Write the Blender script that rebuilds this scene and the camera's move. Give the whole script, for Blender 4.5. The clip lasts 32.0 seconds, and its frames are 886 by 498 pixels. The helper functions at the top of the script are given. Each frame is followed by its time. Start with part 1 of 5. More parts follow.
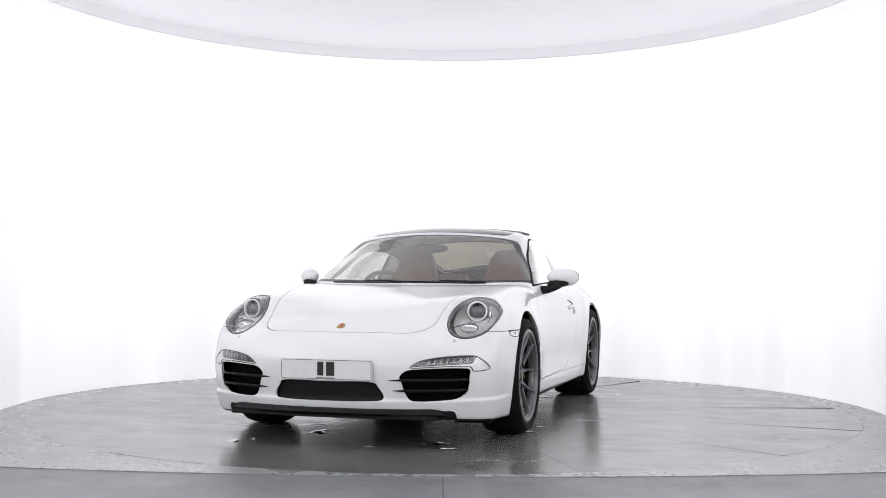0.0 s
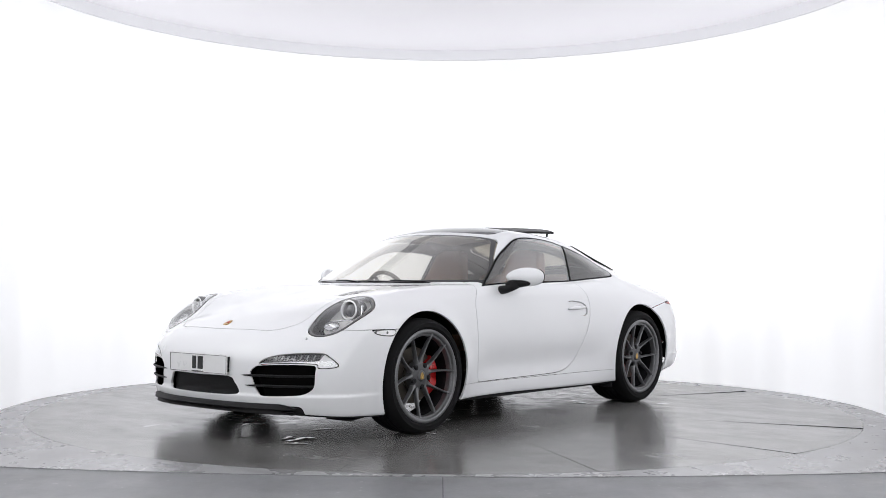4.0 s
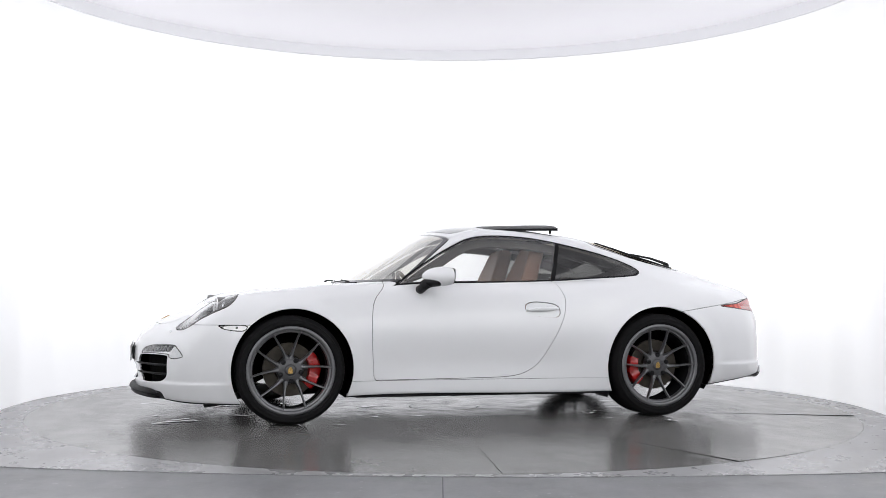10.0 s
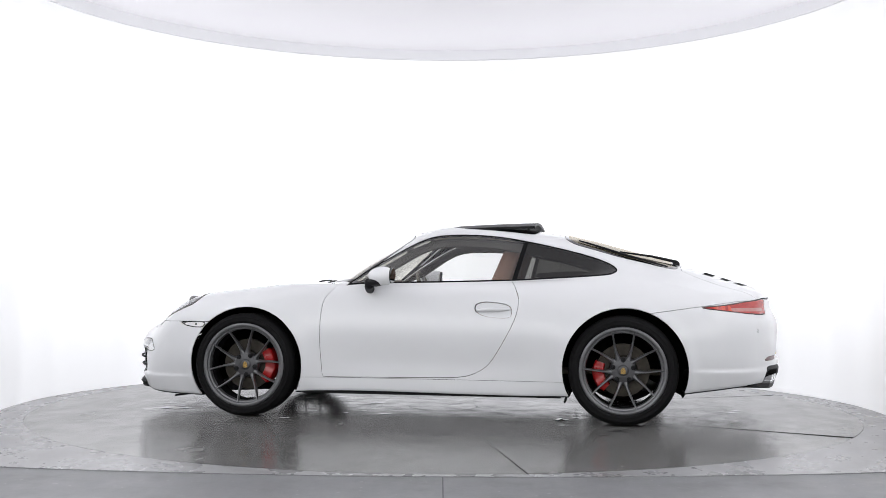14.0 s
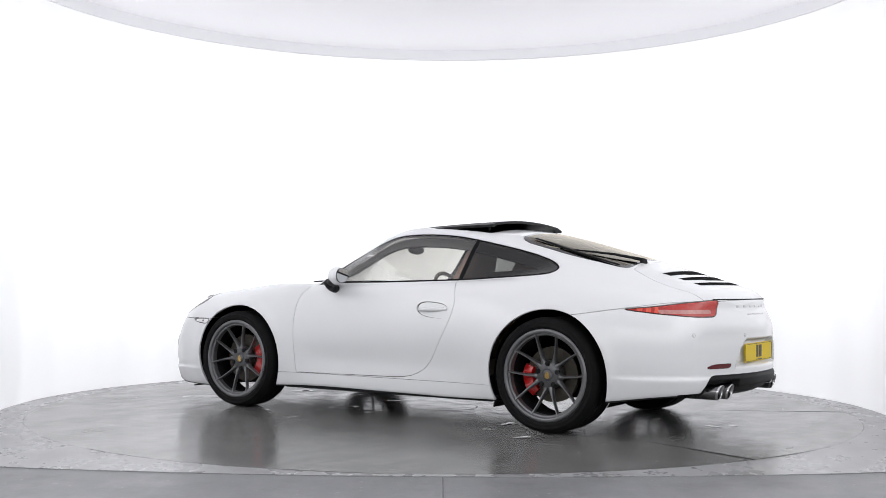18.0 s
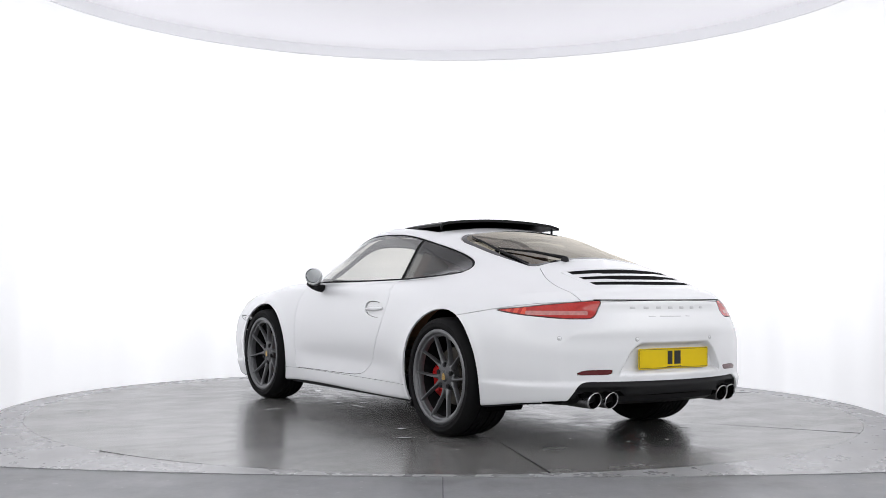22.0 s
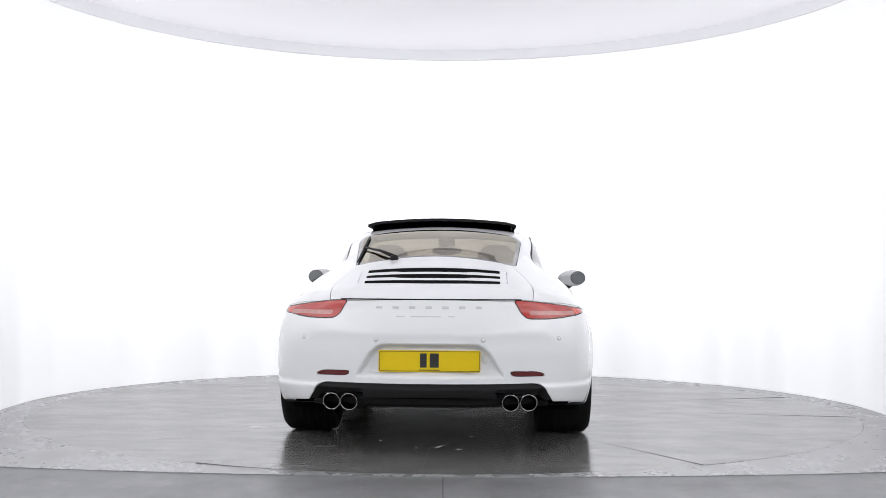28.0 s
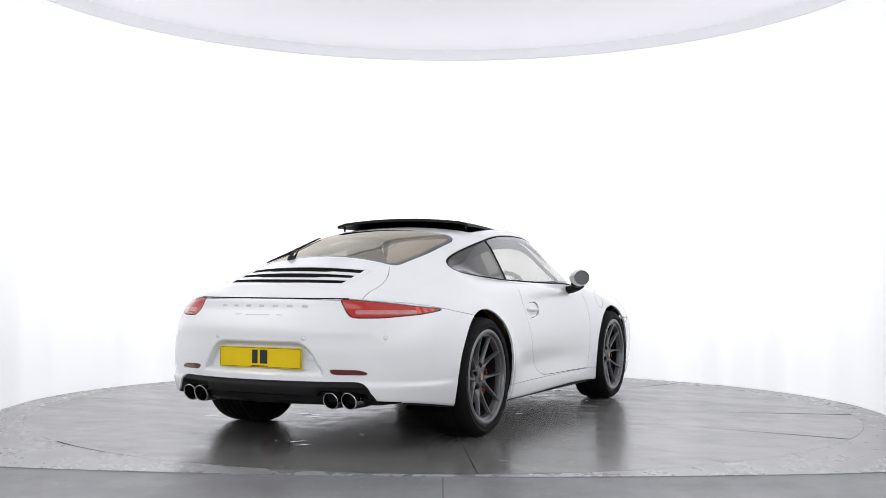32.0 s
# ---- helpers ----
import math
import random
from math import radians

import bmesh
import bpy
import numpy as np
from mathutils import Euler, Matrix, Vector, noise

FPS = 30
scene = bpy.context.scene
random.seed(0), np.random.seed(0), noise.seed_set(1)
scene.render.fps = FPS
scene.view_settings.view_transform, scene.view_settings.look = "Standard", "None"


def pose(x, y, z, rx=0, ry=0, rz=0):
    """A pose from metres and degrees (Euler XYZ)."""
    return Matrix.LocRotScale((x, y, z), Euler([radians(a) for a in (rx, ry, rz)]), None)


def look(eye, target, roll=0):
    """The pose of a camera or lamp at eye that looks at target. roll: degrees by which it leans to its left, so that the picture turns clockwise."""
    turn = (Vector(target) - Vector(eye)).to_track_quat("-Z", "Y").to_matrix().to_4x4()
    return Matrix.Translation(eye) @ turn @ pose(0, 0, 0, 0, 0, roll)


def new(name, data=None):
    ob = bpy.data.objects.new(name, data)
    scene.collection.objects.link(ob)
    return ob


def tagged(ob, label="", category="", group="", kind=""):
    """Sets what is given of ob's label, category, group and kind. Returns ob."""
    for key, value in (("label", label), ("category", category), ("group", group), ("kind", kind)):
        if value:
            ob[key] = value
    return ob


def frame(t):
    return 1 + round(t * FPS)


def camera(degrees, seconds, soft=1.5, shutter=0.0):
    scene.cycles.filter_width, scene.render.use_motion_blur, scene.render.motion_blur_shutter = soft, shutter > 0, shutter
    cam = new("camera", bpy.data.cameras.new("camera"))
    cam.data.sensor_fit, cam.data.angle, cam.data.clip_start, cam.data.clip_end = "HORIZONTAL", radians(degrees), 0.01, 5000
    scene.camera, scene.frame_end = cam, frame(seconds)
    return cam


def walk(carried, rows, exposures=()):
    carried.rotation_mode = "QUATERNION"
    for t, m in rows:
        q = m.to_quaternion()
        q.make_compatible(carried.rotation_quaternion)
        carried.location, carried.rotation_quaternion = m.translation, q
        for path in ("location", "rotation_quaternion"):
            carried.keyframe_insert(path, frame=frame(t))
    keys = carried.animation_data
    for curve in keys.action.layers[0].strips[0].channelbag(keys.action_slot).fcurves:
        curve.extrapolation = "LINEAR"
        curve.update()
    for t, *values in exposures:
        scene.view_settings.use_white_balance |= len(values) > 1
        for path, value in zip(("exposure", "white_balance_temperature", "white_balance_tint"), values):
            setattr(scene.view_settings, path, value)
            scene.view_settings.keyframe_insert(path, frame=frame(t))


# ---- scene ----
# The camera stands still before a turntable; the car turns with it at an even rate.
TURN_START, TURN_RATE = 253.43, -5.911
AXIS = Vector((0.042, 0.010, 0.0))
cam = camera(43.94, 32.0, soft=0.7)
CAM_POSE = pose(0, -7.866, 0.872, 90 + 1.833, 0, 0.063) @ pose(0, 0, 0, 0, 0, 0.35)
walk(cam, [(0.0, CAM_POSE), (32.0, CAM_POSE)])


def turned(t):
    """The pose of the car on the turning plate at t seconds."""
    return pose(0, 0, 0, 0, 0, TURN_START + TURN_RATE * t) @ Matrix.Translation(-AXIS)


# ---- world and light ----
world = bpy.data.worlds.new("studio_world")
scene.world = world
world.use_nodes = True
world.node_tree.nodes["Background"].inputs[0].default_value = (0.9, 0.93, 1.0, 1)
world.node_tree.nodes["Background"].inputs[1].default_value = 0.25


# ---- materials ----
def nodes_of(name):
    m = bpy.data.materials.new(name)
    m.use_nodes = True
    nt = m.node_tree
    return m, nt, nt.nodes["Principled BSDF"]


def noise_node(nt, scale, detail=6.0, rough=0.55, coord="Object", stretch=None):
    tc = nt.nodes.new("ShaderNodeTexCoord")
    n = nt.nodes.new("ShaderNodeTexNoise")
    n.inputs["Scale"].default_value, n.inputs["Detail"].default_value = scale, detail
    n.inputs["Roughness"].default_value = rough
    src = tc.outputs[coord]
    if stretch:
        mp = nt.nodes.new("ShaderNodeMapping")
        mp.inputs["Scale"].default_value = stretch
        nt.links.new(src, mp.inputs["Vector"])
        src = mp.outputs["Vector"]
    nt.links.new(src, n.inputs["Vector"])
    return n


def ramp(nt, fac, stops):
    r = nt.nodes.new("ShaderNodeValToRGB")
    el = r.color_ramp.elements
    el[0].position, el[0].color = stops[0][0], (*stops[0][1], 1)
    el[1].position, el[1].color = stops[-1][0], (*stops[-1][1], 1)
    for p, c in stops[1:-1]:
        e = el.new(p)
        e.color = (*c, 1)
    nt.links.new(fac, r.inputs["Fac"])
    return r.outputs["Color"]


def mapped(nt, fac, a, b, c, d):
    r = nt.nodes.new("ShaderNodeMapRange")
    for k, v in zip(("From Min", "From Max", "To Min", "To Max"), (a, b, c, d)):
        r.inputs[k].default_value = v
    nt.links.new(fac, r.inputs["Value"])
    return r.outputs["Result"]


def bumped(nt, p, height, strength, distance=0.002):
    b = nt.nodes.new("ShaderNodeBump")
    b.inputs["Strength"].default_value, b.inputs["Distance"].default_value = strength, distance
    nt.links.new(height, b.inputs["Height"])
    nt.links.new(b.outputs["Normal"], p.inputs["Normal"])


def simple(name, color, rough=0.5, metal=0.0, coat=0.0, vary=0.08, scale=30.0, bump=0.0, spec=0.5):
    """A plain surface with slight mottling of its colour and gloss."""
    m, nt, p = nodes_of(name)
    n = noise_node(nt, scale)
    lo = tuple(c * (1 - vary) for c in color)
    hi = tuple(min(1, c * (1 + vary)) for c in color)
    nt.links.new(ramp(nt, n.outputs["Fac"], [(0.3, lo), (0.7, hi)]), p.inputs["Base Color"])
    nt.links.new(mapped(nt, n.outputs["Fac"], 0.3, 0.7, rough * 0.85, min(1, rough * 1.15)), p.inputs["Roughness"])
    p.inputs["Metallic"].default_value = metal
    p.inputs["Coat Weight"].default_value = coat
    p.inputs["Coat Roughness"].default_value = 0.03
    p.inputs["Specular IOR Level"].default_value = spec
    if bump:
        bumped(nt, p, n.outputs["Fac"], bump)
    return m


def glassy(name, tint, gloss=1.0, shine=(1.0, 1.0, 1.0)):
    """Thin tinted glass: clear straight through, with a mirror gloss that grows at grazing angles."""
    m, nt, p = nodes_of(name)
    nt.nodes.remove(p)
    out = nt.nodes["Material Output"]
    tr = nt.nodes.new("ShaderNodeBsdfTransparent")
    tr.inputs["Color"].default_value = (*tint, 1)
    gl = nt.nodes.new("ShaderNodeBsdfGlossy")
    gl.inputs["Roughness"].default_value = 0.01
    gl.inputs["Color"].default_value = (*shine, 1)
    fr = nt.nodes.new("ShaderNodeLayerWeight")
    fr.inputs["Blend"].default_value = 0.5
    pw = nt.nodes.new("ShaderNodeMath")
    pw.operation = "POWER"
    pw.inputs[1].default_value = 3.6
    nt.links.new(fr.outputs["Facing"], pw.inputs[0])
    mu = nt.nodes.new("ShaderNodeMath")
    mu.operation = "MULTIPLY_ADD"
    mu.inputs[1].default_value = 0.85 * gloss
    mu.inputs[2].default_value = 0.05 * gloss
    mix = nt.nodes.new("ShaderNodeMixShader")
    nt.links.new(pw.outputs["Value"], mu.inputs[0])
    nt.links.new(mu.outputs["Value"], mix.inputs["Fac"])
    nt.links.new(tr.outputs["BSDF"], mix.inputs[1])
    nt.links.new(gl.outputs["BSDF"], mix.inputs[2])
    nt.links.new(mix.outputs["Shader"], out.inputs["Surface"])
    return m


def glowing(name, color, strength, streak=0.0, base=0.85, shades=((0.0, 1.0), (1.0, 1.0)), ends=1.0):
    """Glowing white cloth whose light and shade sit in its emission: faint upright folds, shades by height, ends at the
    open side.
    """
    m, nt, p = nodes_of(name)
    p.inputs["Base Color"].default_value = (base, base, base * 1.02, 1)
    p.inputs["Roughness"].default_value = 0.9
    p.inputs["Emission Color"].default_value = (*color, 1)
    if streak:
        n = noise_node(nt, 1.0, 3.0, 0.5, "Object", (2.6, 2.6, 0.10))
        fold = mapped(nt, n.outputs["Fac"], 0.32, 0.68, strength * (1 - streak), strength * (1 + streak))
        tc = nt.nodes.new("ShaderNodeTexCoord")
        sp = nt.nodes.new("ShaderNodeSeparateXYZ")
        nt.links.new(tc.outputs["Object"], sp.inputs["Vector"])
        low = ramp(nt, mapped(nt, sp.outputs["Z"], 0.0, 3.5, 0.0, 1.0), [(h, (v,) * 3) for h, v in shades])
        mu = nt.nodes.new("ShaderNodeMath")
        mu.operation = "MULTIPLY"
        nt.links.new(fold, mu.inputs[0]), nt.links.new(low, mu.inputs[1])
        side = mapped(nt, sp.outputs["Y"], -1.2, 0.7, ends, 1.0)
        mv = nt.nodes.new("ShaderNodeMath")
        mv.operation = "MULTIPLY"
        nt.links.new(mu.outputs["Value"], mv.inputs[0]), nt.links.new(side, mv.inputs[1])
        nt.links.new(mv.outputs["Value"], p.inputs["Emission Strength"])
    else:
        p.inputs["Emission Strength"].default_value = strength
    return m


# uneven light on the cloth, dimmer at foot, top and ends, painted into its glow
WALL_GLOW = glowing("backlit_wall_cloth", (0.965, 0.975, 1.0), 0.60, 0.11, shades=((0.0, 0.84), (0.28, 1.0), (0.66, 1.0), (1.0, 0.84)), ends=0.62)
# unseen cloth behind the camera, added to light the car's near side
FRONT_GLOW = glowing("added_front_glow", (0.98, 0.985, 1.0), 2.35, 0.05, 0.34, shades=((0.0, 0.06), (0.22, 0.11), (0.44, 0.45), (0.68, 1.0), (1.0, 1.0)))
CEIL_GLOW = glowing("ceiling_diffuser", (0.945, 0.925, 1.0), 0.50, 0.03, 0.5)
# slight glow added to brighten the hoop; the diffuser alone is the lamp
HOOP_GLOW = glowing("self_lit_hoop", (0.95, 0.955, 1.0), 0.13, 0.02, 0.85)
RIM_WHITE = simple("white_enamel", (0.88, 0.88, 0.90), 0.5, vary=0.03)
HALL = simple("hall_paint", (0.62, 0.62, 0.64), 0.8, vary=0.05, scale=3)


def floor_material(name, base, rough, wet=0.0, chips=0.0, spec=0.5):
    """Worn sealed concrete: broad clouds, smaller stains, trowel streaks, pale chips; wet adds damp marks under the car."""
    m, nt, p = nodes_of(name)
    big = noise_node(nt, 0.8, 2, 0.5)
    stain = noise_node(nt, 3.2, 4, 0.6)
    streak = noise_node(nt, 2.4, 3, 0.5, "Object", (1.0, 0.25, 1.0))
    fine = noise_node(nt, 45, 2, 0.5)

    def times(a, b, fac=1.0):
        mx = nt.nodes.new("ShaderNodeMix")
        mx.data_type, mx.blend_type = "RGBA", "MULTIPLY"
        mx.inputs["Factor"].default_value = fac
        nt.links.new(a, mx.inputs[6]), nt.links.new(b, mx.inputs[7])
        return mx.outputs[2]

    col = ramp(nt, big.outputs["Fac"], [(0.3, tuple(c * 0.90 for c in base)), (0.7, tuple(c * 1.08 for c in base))])
    col = times(col, ramp(nt, stain.outputs["Fac"], [(0.30, (0.80, 0.788, 0.77)), (0.47, (0.97, 0.965, 0.955)), (0.62, (1, 1, 1)), (0.78, (1.12, 1.11, 1.09))]))
    col = times(col, ramp(nt, streak.outputs["Fac"], [(0.3, (0.93, 0.935, 0.94)), (0.7, (1, 1, 1))]))
    col = times(col, ramp(nt, fine.outputs["Fac"], [(0.3, (0.94, 0.94, 0.94)), (0.7, (1, 1, 1))]))
    patch = noise_node(nt, 7.0, 5, 0.65, "Object", (1.0, 0.6, 1.0))
    both_n = nt.nodes.new("ShaderNodeMath")
    both_n.operation = "MULTIPLY"
    nt.links.new(mapped(nt, streak.outputs["Fac"], 0.3, 0.7, rough * 0.85, rough * 1.2), both_n.inputs[0])
    nt.links.new(mapped(nt, patch.outputs["Fac"], 0.35, 0.65, 0.86, 1.2), both_n.inputs[1])
    gloss = both_n.outputs["Value"]
    col = times(col, ramp(nt, patch.outputs["Fac"], [(0.30, (0.88, 0.875, 0.87)), (0.60, (1, 1, 1))]))
    if chips:
        dots = noise_node(nt, 24, 2, 0.5)
        pale = mapped(nt, dots.outputs["Fac"], 0.70, 0.74, 0.0, chips)
        mx = nt.nodes.new("ShaderNodeMix")
        mx.data_type = "RGBA"
        nt.links.new(pale, mx.inputs["Factor"]), nt.links.new(col, mx.inputs[6])
        mx.inputs[7].default_value = (0.55, 0.55, 0.56, 1)
        col = mx.outputs[2]
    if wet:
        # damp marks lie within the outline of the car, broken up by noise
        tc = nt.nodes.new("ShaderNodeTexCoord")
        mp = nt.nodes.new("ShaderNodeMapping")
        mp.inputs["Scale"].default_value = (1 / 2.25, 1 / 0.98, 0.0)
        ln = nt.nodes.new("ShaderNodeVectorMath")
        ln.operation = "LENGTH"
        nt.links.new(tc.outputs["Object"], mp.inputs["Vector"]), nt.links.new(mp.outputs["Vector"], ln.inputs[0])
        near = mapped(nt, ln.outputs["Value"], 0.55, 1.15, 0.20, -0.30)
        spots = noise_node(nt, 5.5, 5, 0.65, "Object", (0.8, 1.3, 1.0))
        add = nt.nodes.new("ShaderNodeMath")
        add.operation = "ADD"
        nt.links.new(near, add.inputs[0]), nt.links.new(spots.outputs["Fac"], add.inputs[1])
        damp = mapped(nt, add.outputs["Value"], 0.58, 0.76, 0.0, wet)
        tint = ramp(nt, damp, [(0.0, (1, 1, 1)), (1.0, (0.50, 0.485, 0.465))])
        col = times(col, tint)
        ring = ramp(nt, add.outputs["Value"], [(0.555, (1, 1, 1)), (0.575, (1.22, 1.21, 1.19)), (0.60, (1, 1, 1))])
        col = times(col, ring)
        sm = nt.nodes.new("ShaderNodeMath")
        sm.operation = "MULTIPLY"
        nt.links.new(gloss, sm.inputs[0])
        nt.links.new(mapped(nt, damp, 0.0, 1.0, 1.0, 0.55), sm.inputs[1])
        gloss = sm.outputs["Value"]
    nt.links.new(col, p.inputs["Base Color"])
    nt.links.new(gloss, p.inputs["Roughness"])
    p.inputs["Specular IOR Level"].default_value = spec
    return m


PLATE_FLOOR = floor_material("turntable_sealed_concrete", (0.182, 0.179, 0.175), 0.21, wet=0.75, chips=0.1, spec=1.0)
APRON_FLOOR = floor_material("apron_concrete", (0.345, 0.345, 0.356), 0.27, chips=0.12, spec=0.6)
OUTER_FLOOR = floor_material("hall_concrete", (0.300, 0.305, 0.318), 0.42, chips=0.45)
JOINT = simple("dark_joint", (0.03, 0.03, 0.03), 0.8)
# near-black that stands for the shade in panel gaps, slots, intakes and pipe bores
GAP_SHADE = simple("gap_shade_black", (0.004, 0.004, 0.004), 0.95, spec=0.05)
PAINT = simple("white_car_paint", (0.80, 0.806, 0.818), 0.5, coat=1.0, vary=0.01, scale=2.0)
BLACK_PLASTIC = simple("black_plastic", (0.011, 0.011, 0.012), 0.55, vary=0.2, scale=200, bump=0.05, spec=0.2)
BLACK_GLOSS = simple("gloss_black_trim", (0.006, 0.006, 0.007), 0.12, coat=0.6)
TRIM_BLACK = simple("black_window_trim", (0.006, 0.006, 0.0065), 0.6, vary=0.1, spec=0.1)
RUBBER = simple("tyre_rubber", (0.0085, 0.0085, 0.009), 0.75, vary=0.25, scale=60, bump=0.15, spec=0.12)
RIM_GREY = simple("satin_grey_alloy", (0.165, 0.167, 0.172), 0.33, metal=0.66, vary=0.1, scale=120)
HUB_GREY = simple("dark_grey_hub", (0.10, 0.101, 0.105), 0.4, metal=0.6, vary=0.1, scale=120)
RIM_EDGE = simple("machined_alloy_edge", (0.28, 0.28, 0.29), 0.3, metal=0.8, vary=0.1, scale=120)
BARREL = simple("dark_rim_barrel", (0.009, 0.009, 0.010), 0.8, spec=0.1)
DISC_STEEL = simple("brake_disc_steel", (0.065, 0.058, 0.048), 0.5, metal=0.5, vary=0.3, scale=18, spec=0.2)
CALIPER = simple("red_caliper_paint", (0.44, 0.009, 0.009), 0.3, coat=0.5)
CHROME = simple("polished_steel", (0.62, 0.62, 0.63), 0.12, metal=1.0)
PIPE_STEEL = simple("smoked_steel", (0.20, 0.20, 0.205), 0.22, metal=1.0)
SCREEN_GLASS = glassy("windscreen_glass", (0.78, 0.768, 0.71), 1.8, (1.0, 0.985, 0.95))
SIDE_GLASS = glassy("side_window_glass", (0.92, 0.925, 0.915), 1.7)
DARK_GLASS = glassy("tinted_rear_side_glass", (0.19, 0.19, 0.18), 1.0)
REAR_GLASS = glassy("heated_rear_glass", (0.30, 0.28, 0.23), 0.85, (1.0, 0.94, 0.83))
LENS = glassy("clear_lamp_lens", (0.95, 0.955, 0.96), 1.3)
RED_LENS = simple("red_lamp_lens", (0.44, 0.020, 0.014), 0.2, coat=0.4, vary=0.15, scale=90)
LAMP_GREY = simple("lamp_reflector_grey", (0.72, 0.705, 0.68), 0.3, metal=0.15, vary=0.06)
REFLECTOR_RED = simple("dark_red_reflector", (0.11, 0.012, 0.014), 0.2, coat=0.3)
LAMP_WHITE = simple("pale_lamp_insert", (0.88, 0.88, 0.88), 0.2, coat=0.8)
LEATHER = simple("tan_leather", (0.25, 0.125, 0.078), 0.5, vary=0.15, scale=40, bump=0.1)
CABIN_DARK = simple("charcoal_cabin_trim", (0.145, 0.128, 0.102), 0.65, vary=0.15)
SHELF = simple("beige_rear_trim", (0.26, 0.225, 0.18), 0.8, vary=0.1)
LINING = simple("grey_pillar_lining", (0.065, 0.062, 0.056), 0.8, vary=0.08)
HEADLINER = simple("grey_beige_headliner", (0.42, 0.38, 0.31), 0.85, vary=0.08)
YELLOW = simple("yellow_plate_plastic", (0.78, 0.56, 0.01), 0.5, coat=0.0, vary=0.02, spec=0.2)
PLATE_WHITE = simple("white_plate_plastic", (0.80, 0.80, 0.80), 0.3, coat=0.5, vary=0.02)
LETTER = simple("plate_letter_black", (0.02, 0.02, 0.02), 0.5)
GOLD = simple("gold_crest", (0.46, 0.30, 0.10), 0.35, metal=0.9, vary=0.5, scale=160)
SILVER = simple("silver_badge", (0.58, 0.58, 0.595), 0.35, metal=0.1)
BALL_GLASS = simple("projector_glass", (0.05, 0.052, 0.055), 0.06, coat=1.0)
DRL_GREY = simple("running_light_grey", (0.075, 0.075, 0.08), 0.25, coat=0.5)
DRL_DARK = simple("running_light_divider", (0.28, 0.28, 0.29), 0.3)
LAMP_RIM = simple("lamp_rim_grey", (0.12, 0.12, 0.117), 0.3, coat=0.6)
TAIL_PALE = simple("pale_red_lens", (0.50, 0.22, 0.20), 0.15, coat=0.4, vary=0.2, scale=60)
TAIL_DARK = simple("dark_red_lens_edge", (0.10, 0.006, 0.006), 0.25, coat=0.4)
TAIL_BRIGHT = simple("bright_red_lens", (0.70, 0.085, 0.045), 0.2, coat=0.4, vary=0.1, scale=60)
MIRROR = simple("mirror_glass", (0.48, 0.495, 0.50), 0.02, metal=1.0, vary=0.0)
ARCH_BLACK = simple("wheel_well_felt", (0.006, 0.006, 0.006), 0.95, spec=0.05)
SENSOR_GREY = simple("sensor_ring_grey", (0.48, 0.48, 0.49), 0.5)
WATER = simple("shallow_water", (0.10, 0.098, 0.094), 0.03, vary=0.05, spec=0.9)
ROOF_BLACK = simple("black_roof_panel", (0.006, 0.006, 0.0065), 0.4, spec=0.15)
FAINT_JOINT = simple("faint_floor_joint", (0.17, 0.17, 0.175), 0.8)


# ---- mesh helpers ----
def part(name, bm, material, parent=None, label="", smooth=True):
    """Links a bmesh as one mesh object under a thing or a part."""
    me = bpy.data.meshes.new(name)
    bm.to_mesh(me)
    bm.free()
    for f in me.polygons:
        f.use_smooth = smooth
    me.materials.append(material)
    ob = new(name, me)
    if parent:
        ob.parent = parent
    if label:
        ob["label"] = label
    return ob


def soft_edges(ob, degrees=35):
    ob.data.set_sharp_from_angle(angle=radians(degrees))
    return ob


def box(sx, sy, sz, m=None, bevel=0.0, seg=2):
    bm = bmesh.new()
    bmesh.ops.create_cube(bm, size=1.0)
    bmesh.ops.scale(bm, vec=(sx, sy, sz), verts=bm.verts)
    if bevel:
        bmesh.ops.bevel(bm, geom=bm.edges[:], offset=bevel, segments=seg, profile=0.5, affect="EDGES")
    if m is not None:
        bmesh.ops.transform(bm, matrix=m, verts=bm.verts)
    return bm


def lathe(profile, seg=64, axis="y", m=None):
    """Turns a profile of (radius, along) pairs about an axis."""
    bm = bmesh.new()
    rings = []
    for r, h in profile:
        ring = []
        for k in range(seg):
            a = 2 * math.pi * k / seg
            c, s = r * math.cos(a), r * math.sin(a)
            ring.append(bm.verts.new((c, h, s) if axis == "y" else (h, c, s) if axis == "x" else (c, s, h)))
        rings.append(ring)
    for a, b in zip(rings, rings[1:]):
        for k in range(seg):
            bm.faces.new((a[k], a[(k + 1) % seg], b[(k + 1) % seg], b[k]))
    bmesh.ops.recalc_face_normals(bm, faces=bm.faces)
    if m is not None:
        bmesh.ops.transform(bm, matrix=m, verts=bm.verts)
    return bm


